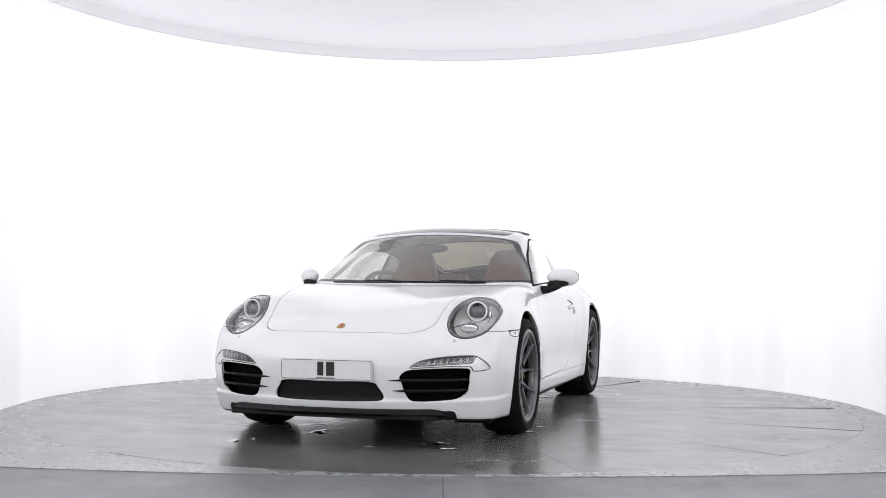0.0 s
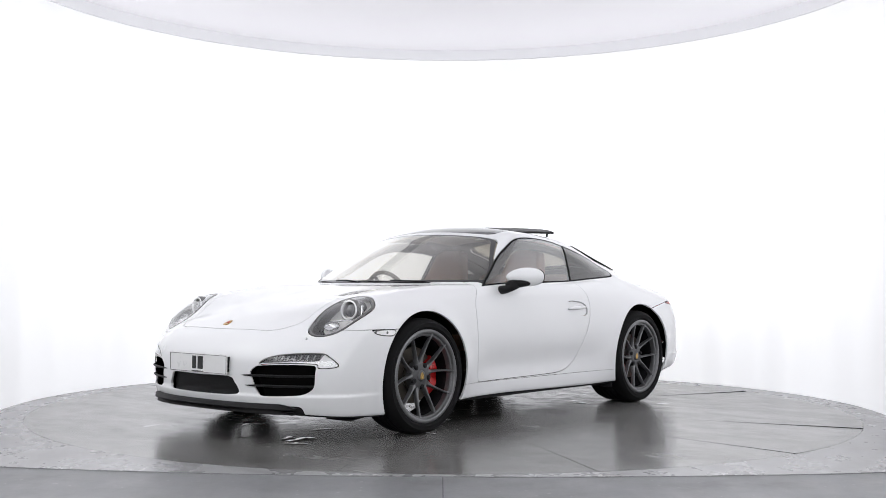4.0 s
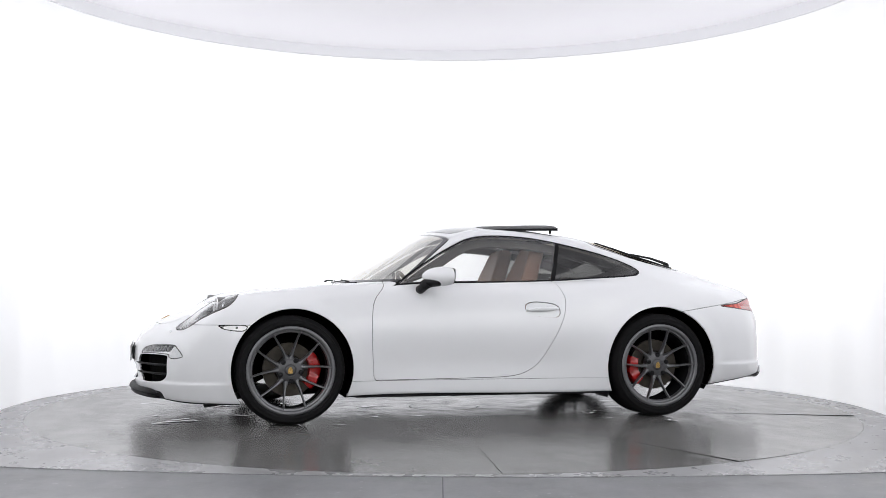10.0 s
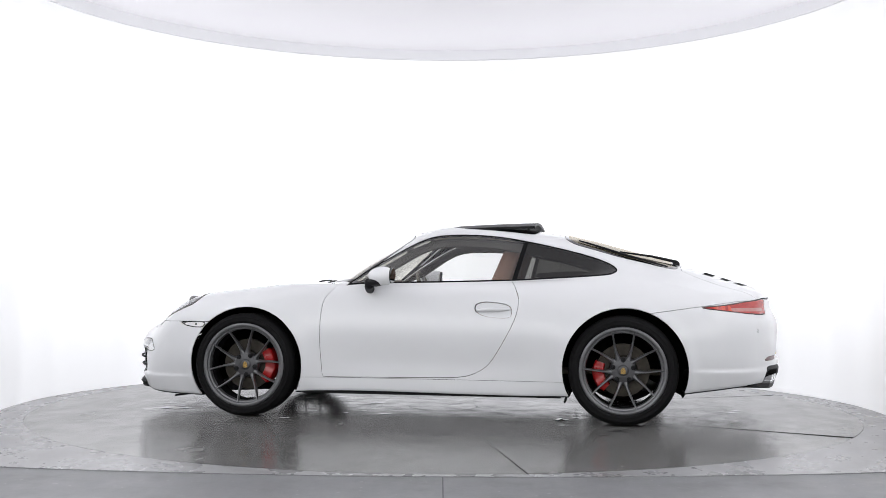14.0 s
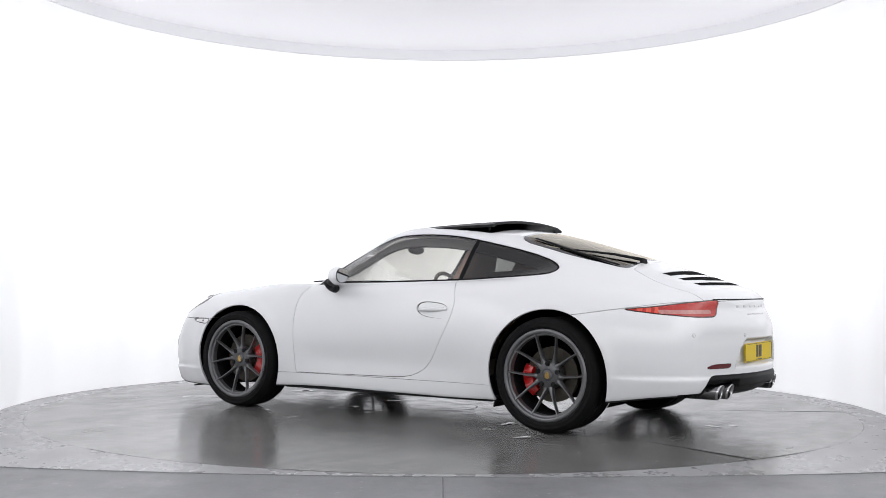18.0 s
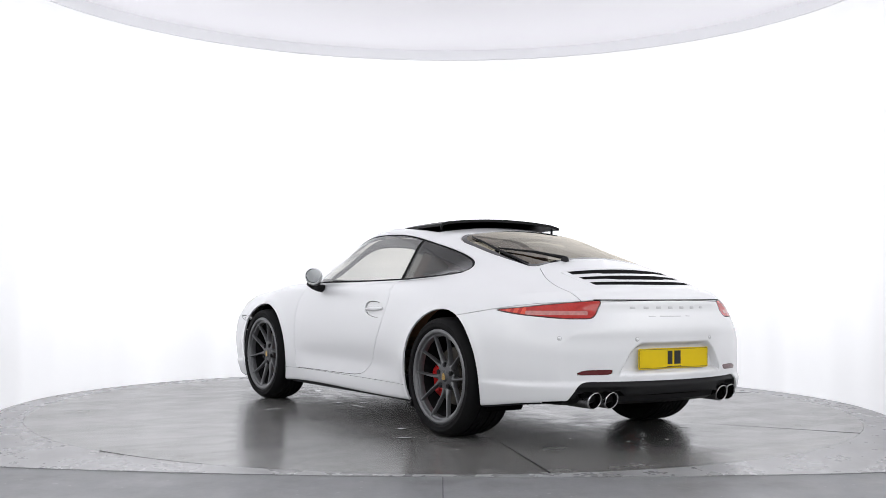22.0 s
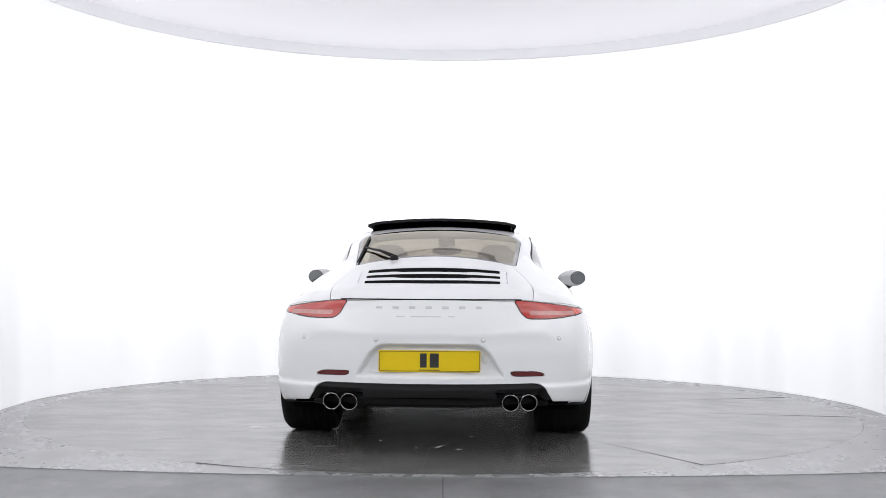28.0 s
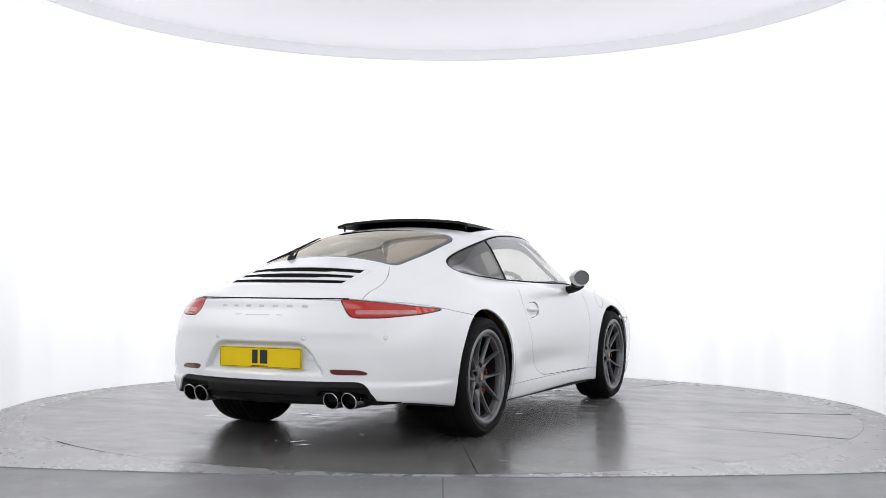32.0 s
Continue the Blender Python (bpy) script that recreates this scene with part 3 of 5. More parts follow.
def cut(mesh, f):
    """Splits a triangle mesh where the values f at its vertices change sign: (inside, outside)."""
    V, N, T = mesh
    f = np.where(np.abs(f) < 1e-7, 1e-7, f)
    s = f[T] < 0
    c = s.sum(1)
    ins, outs = [T[c == 3]], [T[c == 0]]
    V2, N2, base = [V], [N], len(V)
    for want, near, far in ((1, ins, outs), (2, outs, ins)):
        M = T[c == want]
        if not len(M):
            continue
        sm = s[c == want] if want == 1 else ~s[c == want]
        k = sm.argmax(1)
        r = np.arange(len(M))
        A, B, C = M[r, k], M[r, (k + 1) % 3], M[r, (k + 2) % 3]
        new_ids = []
        for P in (B, C):
            lo, hi = np.minimum(A, P), np.maximum(A, P)
            t = (f[lo] / (f[lo] - f[hi]))[:, None]
            V2.append(V[lo] + (V[hi] - V[lo]) * t)
            n = N[lo] + (N[hi] - N[lo]) * t
            N2.append(n / np.maximum(np.linalg.norm(n, axis=1), 1e-9)[:, None])
            new_ids.append(base + np.arange(len(M)))
            base += len(M)
        p, q = new_ids
        near.append(np.stack([A, p, q], 1))
        far.append(np.stack([p, B, C], 1))
        far.append(np.stack([p, C, q], 1))
    VV, NN = np.concatenate(V2), np.concatenate(N2)
    key = np.unique(np.round(VV * 2e5).astype(np.int64), axis=0, return_index=True, return_inverse=True)
    VV, NN, inv = VV[key[1]], NN[key[1]], key[2].reshape(-1)
    out = []
    for L in (ins, outs):
        t = inv[np.concatenate(L)]
        t = t[(t[:, 0] != t[:, 1]) & (t[:, 1] != t[:, 2]) & (t[:, 0] != t[:, 2])]
        out.append(compact(VV, NN, t) if len(t) else (VV[:0], NN[:0], t))
    return out


class Panel:
    """Cuts regions off the skin one by one."""

    def __init__(self, mesh):
        self.rest = mesh

    def take(self, fn, gap=0.002):
        V = self.rest[0]
        inner, outer = cut(self.rest, fn(V) + gap)
        if len(outer[0]) and gap > 0:
            _, outer = cut(outer, fn(outer[0]) - gap)
        self.rest = outer
        return inner


def mirrored(mesh):
    V, N, T = mesh
    s = np.array([1, -1, 1])
    return V * s, N * s, T[:, ::-1]


def both(mesh):
    """A half of the skin joined with its mirror image along the middle."""
    V, N, T = mesh
    V2, N2, T2 = mirrored(mesh)
    V, N, T = np.concatenate([V, V2]), np.concatenate([N, N2]), np.concatenate([T, T2 + len(V)])
    _, first, inv = np.unique(np.round(V * 1e4).astype(np.int64), axis=0, return_index=True, return_inverse=True)
    T = inv.reshape(-1)[T]
    T = T[(T[:, 0] != T[:, 1]) & (T[:, 1] != T[:, 2]) & (T[:, 0] != T[:, 2])]
    return V[first], N[first], T


def sheet_part(name, mesh, material, parent, label="", flange=0.012, lift=0.0, above=-1.0):
    """Links a cut of the skin as one part, its edges folded inwards."""
    V, N, T = mesh
    V = V + N * lift
    if flange:
        E = np.concatenate([T[:, [0, 1]], T[:, [1, 2]], T[:, [2, 0]]])
        code = np.sort(E, 1)
        _, first, cnt = np.unique(code[:, 0] * np.int64(len(V) + 1) + code[:, 1], return_index=True, return_counts=True)
        B = E[first[cnt == 1]]
        B = B[~((np.abs(V[B[:, 0], 1]) < 1e-4) & (np.abs(V[B[:, 1], 1]) < 1e-4))]
        B = B[V[B[:, 0], 2] > above]
        if len(B):
            a, b = V[B[:, 0]], V[B[:, 1]]
            na, nb = N[B[:, 0]], N[B[:, 1]]
            o = np.cross(b - a, na)
            o /= np.maximum(np.linalg.norm(o, axis=1), 1e-9)[:, None]
            k, n0 = len(B), len(V)
            V = np.concatenate([V, a, b, b - nb * flange, a - na * flange])
            N = np.concatenate([N, o, o, o, o])
            i = n0 + np.arange(k)
            T = np.concatenate([T, np.stack([i + k, i, i + 3 * k], 1), np.stack([i + k, i + 3 * k, i + 2 * k], 1)])
    me = bpy.data.meshes.new(name)
    me.vertices.add(len(V))
    me.vertices.foreach_set("co", V.astype(np.float32).ravel())
    me.loops.add(3 * len(T))
    me.loops.foreach_set("vertex_index", T.astype(np.int32).ravel())
    me.polygons.add(len(T))
    me.polygons.foreach_set("loop_start", (3 * np.arange(len(T))).astype(np.int32))
    me.update(calc_edges=True)
    me.polygons.foreach_set("use_smooth", np.ones(len(T), bool))
    me.normals_split_custom_set_from_vertices(N.astype(np.float32))
    me.materials.append(material)
    ob = new(name, me)
    ob.parent = parent
    if label:
        ob["label"] = label
    return ob


def loop_curve(points, n=10):
    """A closed smooth outline through points, finely sampled."""
    p = np.array(points, float)
    q = []
    for i in range(len(p)):
        a, b, c, d = p[i - 1], p[i], p[(i + 1) % len(p)], p[(i + 2) % len(p)]
        for t in np.arange(n) / n:
            q.append(0.5 * (2 * b + (c - a) * t + (2 * a - 5 * b + 4 * c - d) * t * t + (3 * b - a - 3 * c + d) * t ** 3))
    return np.array(q)


def outline_field(poly, u, v):
    """The signed distance of points to a closed outline; negative inside."""
    a, b = poly, np.roll(poly, -1, 0)
    best, ins = np.full(len(u), 1e9), np.zeros(len(u), bool)
    for (ax, ay), (bx, by) in zip(a, b):
        dx, dy = bx - ax, by - ay
        t = np.clip(((u - ax) * dx + (v - ay) * dy) / max(dx * dx + dy * dy, 1e-12), 0, 1)
        best = np.minimum(best, (u - ax - t * dx) ** 2 + (v - ay - t * dy) ** 2)
        if ay != by:
            ins ^= ((ay > v) != (by > v)) & (u < (bx - ax) * (v - ay) / (by - ay) + ax)
    d = np.sqrt(best)
    return np.where(ins, -d, d)


def on_skin(x, y, z, d):
    """The point where a line from (x, y, z) along d first meets the skin, and the outward normal there."""
    d = np.array(d, float) / np.linalg.norm(d)
    s = np.linspace(0, 1.6, 800)
    P = np.array((x, y, z), float) + s[:, None] * d
    f = skin_field(P)
    i = int(np.argmax(f < 0))
    if i == 0:
        i = 1
    t = s[i - 1] + (s[i] - s[i - 1]) * f[i - 1] / (f[i - 1] - f[i])
    q = np.array((x, y, z)) + t * d
    n = gradient(q[None])[0]
    return Vector(q), Vector(n / np.linalg.norm(n))


SIDE_GLASS_LINE = loop_curve([(0.560, 0.868), (0.362, 1.005), (0.177, 1.115), (0.03, 1.180), (-0.118, 1.199), (-0.304, 1.197), (-0.489, 1.178), (-0.749, 1.127), (-0.971, 1.073), (-1.12, 1.022), (-1.185, 0.978), (-1.165, 0.948), (-1.083, 0.932), (-0.749, 0.910), (-0.527, 0.897), (-0.009, 0.882), (0.35, 0.876), (0.54, 0.864)], 6)
DOOR_LINE = loop_curve([(0.600, 0.905), (0.640, 0.845), (0.694, 0.775), (0.714, 0.690), (0.718, 0.52), (0.708, 0.35), (0.697, 0.274), (0.64, 0.268), (0.349, 0.270), (0.0, 0.274), (-0.190, 0.281), (-0.298, 0.308), (-0.388, 0.372), (-0.477, 0.509), (-0.549, 0.653), (-0.572, 0.761), (-0.555, 0.833), (-0.52, 0.89), (-0.45, 0.93), (0.0, 0.95), (0.5, 0.95)], 6)
VENT_LINE = loop_curve([(0.390, 0.383), (0.418, 0.414), (0.464, 0.424), (0.60, 0.430), (0.70, 0.429), (0.730, 0.421), (0.728, 0.386), (0.719, 0.311), (0.68, 0.275), (0.62, 0.262), (0.49, 0.257), (0.440, 0.266), (0.417, 0.302), (0.402, 0.353)], 6)
DRL_LINE = loop_curve([(0.440, 0.428), (0.487, 0.466), (0.59, 0.488), (0.732, 0.494), (0.778, 0.473), (0.816, 0.431), (0.797, 0.415), (0.742, 0.413), (0.733, 0.433), (0.70, 0.436), (0.62, 0.438), (0.50, 0.432)], 6)
TAIL_LINE = loop_curve([(0.400, 0.788), (0.47, 0.788), (0.67, 0.770), (0.82, 0.753), (0.955, 0.737), (0.85, 0.716), (0.72, 0.703), (0.60, 0.694), (0.51, 0.693), (0.455, 0.696), (0.430, 0.714), (0.412, 0.75)], 6)
GRILLE_LINE = loop_curve([(0.0, 0.356), (0.24, 0.357), (0.285, 0.325), (0.308, 0.280), (0.27, 0.258), (0.0, 0.252), (-0.27, 0.258), (-0.308, 0.280), (-0.285, 0.325), (-0.24, 0.357)], 6)
HOOD_W = curve((0.6, 0.72), (0.9, 0.68), (1.2, 0.622), (1.5, 0.550), (1.8, 0.503), (1.95, 0.48), (2.3, 0.42))
LID_W = curve((-2.3, 0.50), (-2.15, 0.520), (-2.0, 0.537), (-1.85, 0.530), (-1.72, 0.495), (-1.6, 0.44), (-1.4, 0.36))


LAMP_BACK = curve((0.50, 1.93), (0.589, 1.83), (0.634, 1.705), (0.69, 1.620), (0.764, 1.560), (0.808, 1.530), (0.9, 1.47))
REPEATER_LINE = loop_curve([(1.665, 0.612), (1.64, 0.614), (1.50, 0.614), (1.515, 0.580), (1.62, 0.588)], 5)
REFLECTOR_LINE = loop_curve([(0.416, 0.426), (0.49, 0.427), (0.56, 0.423), (0.598, 0.403), (0.52, 0.401), (0.43, 0.404)], 5)


def screen_field(V):
    """The windscreen: above the pillar line, before the header, above the scuttle."""
    x, a, z = V[:, 0], np.abs(V[:, 1]), V[:, 2]
    pillar = -(0.621 * (x - 0.56) + 0.784 * (z - 0.868)) - 0.016
    head = 0.235 - (x + 0.34 * a * a)
    base = (upper_field(x, a, z) - lower_field(x, a, z)) + 0.016
    f = smax(pillar, head, 0.05)
    return np.maximum(np.maximum(f, base), 0.9 * (0.85 - z))


def rear_glass_field(V):
    x, a = V[:, 0], np.abs(V[:, 1])
    w = 0.512 + (x + 0.83) * 0.075
    return smax(smax(a - w, x + 0.835 + 0.06 * a * a, 0.10), -1.562 - 0.10 * a * a - x, 0.08) + np.where(V[:, 2] < 0.9, 1, 0)


def pano_field(V):
    x, a, z = V[:, 0], np.abs(V[:, 1]), V[:, 2]
    return smax(smax(a - 0.50, x + 0.34 * a * a - 0.185, 0.06), -0.66 - x, 0.06) + np.where(z < 1.1, 1, 0)


def lamp_field(V):
    u, v = (np.abs(V[:, 1]) - 0.689) / 0.133, (V[:, 2] - 0.697) / 0.117
    r = 0.04
    q = np.sqrt(np.maximum((u * u - 2 * r * u * v + v * v) / (1 - r * r), 1e-9))
    side = (LAMP_BACK(V[:, 2]) - V[:, 0]) * 0.75
    return np.where(V[:, 0] < 1.35, 1, smax((q - 1) * 0.125, side, 0.03))


def arch_field(V):
    d = np.minimum(*[np.hypot(V[:, 0] - cx, V[:, 2] - cz) - r for cx, cz, r in ARCHES])
    return np.where(np.abs(V[:, 1]) > 0.45, d, 1.0)


def side_only(f, V):
    return np.where(V[:, 1] > 0.35, f, 1.0)


def handle_field(V):
    u, v = (V[:, 0] + 0.412) / 0.118, (V[:, 2] - 0.711 - 0.012 * (V[:, 0] + 0.412) / 0.118) / 0.048
    return (np.sqrt(np.maximum((np.abs(u) ** (3.0 - 0.8 * np.tanh(3 * u)) + np.abs(v) ** 2.6), 1e-9)) - 1) * 0.05


def skin_panels():
    V, N, T = mesh_skin(0.0125)
    half = cut((V, N, T), -V[:, 1])[0]
    half[0][:, 1] = np.where(np.abs(half[0][:, 1]) < 2e-4, 0, half[0][:, 1])
    on = half[0][:, 1] == 0
    half[1][on, 1] = 0
    P, out = Panel(half), {}
    edge = outline_field(SIDE_GLASS_LINE, half[0][:, 0], half[0][:, 2])
    out["lining"] = cut(half, np.where(half[0][:, 1] > 0.35, np.maximum(edge - 0.012, 0.004 - 0.062 * step(0.90, 0.97, half[0][:, 2]) - edge), 1.0))[0]
    P.take(arch_field, 0.0)
    out["under"] = P.take(lambda V: np.maximum(np.maximum(V[:, 2] - UNDER(V[:, 0]) - 0.010, np.abs(V[:, 1]) - 0.86), -1.98 - V[:, 0]), 0.0)
    P.take(lambda V: np.maximum(V[:, 2] - UNDER(V[:, 0]) - 0.014, V[:, 0] + 1.98), 0.0)
    glass = lambda V: side_only(outline_field(SIDE_GLASS_LINE, V[:, 0], V[:, 2]), V)
    side = P.take(glass, 0.001)
    g2 = cut(side, glass(side[0]) + 0.009)
    out["side_trim"] = g2[1]
    pil = lambda V: (V[:, 0] + 0.527) * 0.965 + (V[:, 2] - 0.887) * 0.264
    q = cut(g2[0], pil(g2[0][0]) - 0.014)
    out["door_glass"] = q[1]
    q = cut(q[0], pil(q[0][0]) + 0.014)
    out["quarter_glass"], out["pillar_trim"] = q[0], q[1]
    scr = P.take(screen_field, 0.002)
    s2 = cut(scr, screen_field(scr[0]) + 0.014)
    out["screen"], out["screen_band"] = s2
    rg = P.take(rear_glass_field, 0.002)
    r2 = cut(rg, rear_glass_field(rg[0]) + 0.022)
    out["rear_glass"], out["rear_band"] = r2
    out["pano"] = P.take(pano_field, 0.002)
    out["lamp"] = P.take(lamp_field, 0.002)
    front = lambda f, V: np.where(V[:, 0] > 1.5, f, 1.0)
    out["drl"] = P.take(lambda V: front(outline_field(DRL_LINE, V[:, 1], V[:, 2]), V), 0.0015)
    out["vent"] = P.take(lambda V: front(outline_field(VENT_LINE, V[:, 1], V[:, 2]), V), 0.0)
    out["grille"] = P.take(lambda V: front(outline_field(GRILLE_LINE, V[:, 1], V[:, 2]), V), 0.0)
    out["tail"] = P.take(lambda V: np.where(V[:, 0] < -1.5, outline_field(TAIL_LINE, 0.8 * V[:, 1] + 0.6 * (V[:, 0] + 2.2), V[:, 2]), 1.0), 0.002)
    out["slot"] = P.take(lambda V: smax(smax(np.abs(V[:, 1]) - 0.40, V[:, 0] - 0.28 * V[:, 1] ** 2 + 1.779, 0.02), -2.064 + 0.60 * V[:, 1] ** 2 - V[:, 0], 0.02) + np.where(V[:, 2] < 0.82, 1, 0), 0.001)
    out["diffuser"] = P.take(lambda V: np.where(V[:, 0] < -1.75, smax(np.abs(V[:, 1]) - 0.615 - 0.5 * np.maximum(0.31 - V[:, 2], 0), V[:, 2] - 0.366, 0.09), 1.0), 0.0)
    out["repeater"] = P.take(lambda V: np.where(V[:, 1] > 0.5, outline_field(REPEATER_LINE, V[:, 0], V[:, 2]), 1.0), 0.0015)
    out["reflector"] = P.take(lambda V: np.where(V[:, 0] < -1.9, outline_field(REFLECTOR_LINE, V[:, 1], V[:, 2]), 1.0), 0.001)
    out["chin"] = P.take(lambda V: np.where(V[:, 0] > 1.6, smax(np.abs(V[:, 1]) - 0.66, V[:, 2] - 0.205, 0.03), 1.0), 0.0)
    out["hood"] = P.take(lambda V: smax(smax(np.abs(V[:, 1]) - HOOD_W(V[:, 0]), V[:, 0] - 2.035 + 0.24 * V[:, 1] ** 2, 0.14), 0.78 - V[:, 0] - 0.25 * V[:, 1] ** 2, 0.02) + np.where(V[:, 2] < 0.5, 1, 0), 0.0022)
    out["front_bumper"] = P.take(lambda V: np.maximum(V[:, 2] - 0.617 - 0.25 * step(0.76, 0.68, np.abs(V[:, 1])), 1.40 + 0.24 * step(0.76, 0.68, np.abs(V[:, 1])) - V[:, 0]), 0.0018)
    out["rear_bumper"] = P.take(lambda V: np.maximum(V[:, 2] - (0.697 - (V[:, 0] + 1.381) * 0.142) + 0.02 * step(-1.9, -2.15, V[:, 0]), V[:, 0] + 1.30), 0.0018)
    out["lid"] = P.take(lambda V: np.maximum(np.abs(V[:, 1]) - LID_W(V[:, 0]), V[:, 0] + 1.60), 0.0018)
    out["door"] = P.take(lambda V: side_only(outline_field(DOOR_LINE, V[:, 0], V[:, 2]), V), 0.0018)
    out["handle_dish"], out["door"] = cut(out["door"], handle_field(out["door"][0]) + 0.0015)
    _, out["door"] = cut(out["door"], handle_field(out["door"][0]) - 0.0015)
    out["sill"] = P.take(lambda V: np.maximum(V[:, 2] - 0.264, np.abs(V[:, 0]) - 0.98), 0.0012)
    out["wing"] = P.take(lambda V: np.maximum(0.50 - V[:, 0], V[:, 2] - 0.95), 0.0015)
    out["shell"] = P.rest
    strip = out["tail"]
    mid = lambda V: np.maximum(np.maximum(np.abs(V[:, 2] - 0.724) - 0.011, 0.47 - (0.8 * V[:, 1] + 0.6 * (V[:, 0] + 2.2))), (0.8 * V[:, 1] + 0.6 * (V[:, 0] + 2.2)) - 0.80)
    tl = lambda V: outline_field(TAIL_LINE, 0.8 * V[:, 1] + 0.6 * (V[:, 0] + 2.2), V[:, 2])
    strip, out["tail_edge"] = cut(strip, tl(strip[0]) + 0.005)
    out["tail_strip"], out["tail"] = cut(strip, mid(strip[0]))
    along = lambda V: 0.8 * V[:, 1] + 0.6 * (V[:, 0] + 2.2)
    out["tail_ribs"] = []
    for c in (1.172, 1.214, 1.256):
        rib = lambda V: np.maximum(np.abs(along(V) + 0.5 * V[:, 2] - c) - 0.012, 0.795 - along(V))
        one, out["tail"] = cut(out["tail"], rib(out["tail"][0]))
        out["tail_ribs"].append(one)
    slot, slats = out["slot"], []
    for x0, x1, bow in ((-1.894, -1.847, 0.36), (-2.003, -1.957, 0.50)):
        # the slats are narrower in the middle, so that the slots ahead of them widen there
        f = lambda V: np.maximum(x0 - V[:, 0] + bow * V[:, 1] ** 2, V[:, 0] - bow * V[:, 1] ** 2 - x1 + 0.013 * step(0.215, 0.165, np.abs(V[:, 1])))
        a, slot = cut(slot, f(slot[0]))
        slats.append(a)
    out["slot_ends"], out["slots"] = [], []
    for mid_x in (1.87, 1.98, None):
        if mid_x:
            slot, piece = cut(slot, slot[0][:, 0] - 0.43 * slot[0][:, 1] ** 2 + mid_x)
        else:
            piece = slot
        end, piece = cut(piece, 0.362 - np.abs(piece[0][:, 1]))
        out["slot_ends"].append(end), out["slots"].append(piece)
    out["slats"] = slats
    return out


def lamp_inside(lamp, mesh, side):
    """Reflector bowl, projector and lower bulb behind a headlight's lens."""
    V, N, T = mesh
    c = V.mean(0)
    bowl = (c + (V - c) * 0.97 - np.array([0.105, 0, 0.010]), N, T)
    sheet_part("reflector", bowl, LAMP_GREY, lamp, "grey reflector bowl", 0)
    band = cut(mesh, lamp_field(V) + 0.009)[1]
    sheet_part("lamp_rim", band, LAMP_RIM, lamp, "grey headlight rim", 0.02, 0.0015)
    axis = pose(1.650, side * 0.686, 0.720, 0, -6, side * 8) @ Matrix.Diagonal((1.1, 1.3, 1.3, 1.0))
    ring = lathe([(0.036, -0.02), (0.036, 0.018), (0.043, 0.022), (0.048, 0.016), (0.050, 0.0), (0.050, -0.06)], 40, "x", axis)
    part("projector_ring", ring, LAMP_RIM, lamp, "dark projector shroud")
    # the chrome ring's bright reflection is put in as a white colour
    halo = lathe([(0.036, 0.008), (0.036, 0.023), (0.038, 0.026), (0.042, 0.026), (0.044, 0.022), (0.044, 0.008)], 40, "x", axis)
    part("bright_ring", halo, LAMP_WHITE, lamp, "projector ring in white for the gleam of its chrome")
    ball = lathe([(0.0005, 0.020), (0.012, 0.018), (0.023, 0.012), (0.031, 0.002), (0.037, -0.014)], 32, "x", axis)
    part("projector_lens", ball, BALL_GLASS, lamp, "dark glass projector lens")
    side_piece = box(0.02, 0.018, 0.075, pose(1.632, side * 0.752, 0.715, 0, -10, side * 20), 0.006)
    part("reflector_fin", side_piece, CHROME, lamp)
    arc = []
    for k in range(17):
        u = -1 + k / 8
        arc.append((1.765 - 0.035 * u * u + 0.02 * u * -1 * 1.0, side * (0.672 + 0.098 * u), 0.660 + 0.018 * u - 0.012 * u * u))
    part("light_guide", tube(arc, [0.002 + 0.005 * (1 - abs(-1 + k / 8)) for k in range(17)], 8), CHROME, lamp)
    low = lathe([(0.0005, 0.0), (0.030, 0.004), (0.038, 0.012), (0.040, 0.02)], 28, "x", pose(1.775, side * 0.672, 0.628, 0, -28, side * 12))
    bmesh.ops.scale(low, vec=(1, 1.3, 0.8), verts=low.verts, space=Matrix.Translation((-1.775, -side * 0.672, -0.628)))
    part("low_reflector", low, CHROME, lamp)


def drl_inside(drl, mesh, side):
    V, N, T = mesh
    sheet_part("backing", (V - N * 0.022, N, T), DRL_GREY, drl, "", 0)
    lower = cut(mesh, V[:, 2] - 0.4495 - 0.05 * (np.abs(V[:, 1]) - 0.7) - 0.05 * step(0.735, 0.765, np.abs(V[:, 1])))[0]
    sheet_part("light_bar", lower, LAMP_WHITE, drl, "white light bar", 0.006, -0.004)
    band = cut(mesh, outline_field(DRL_LINE, np.abs(V[:, 1]), V[:, 2]) + 0.0032)[1]
    sheet_part("light_rim", band, LAMP_RIM, drl, "dark grey rim", 0.01, 0.0012)
    for k in range(8):
        y = 0.535 + 0.030 * k
        p, n = on_skin(2.6, side * y, 0.463 + 0.002 * k, (-1, 0, 0))
        m = look(p - n * 0.012, p + n)
        part("divider", box(0.006, 0.028, 0.010, m @ pose(0, 0, 0, 0, 0, side * 25), 0.001), DRL_DARK, drl)


def handle_bar(dish, side):
    pts = []
    for k in range(13):
        u = k / 12
        x, z = -0.305 - 0.215 * u, 0.708 + 0.010 * u
        p, n = on_skin(x, side * 1.2, z, (0, -side, 0))
        pts.append(p + n * (-0.004 + 0.011 * math.sin(math.pi * min(1, u * 1.3) ** 0.8)))
    bar = tube(pts, [0.008 + 0.007 * math.sin(math.pi * k / 12) for k in range(13)], 12)
    part("handle_bar", bar, PAINT, dish)


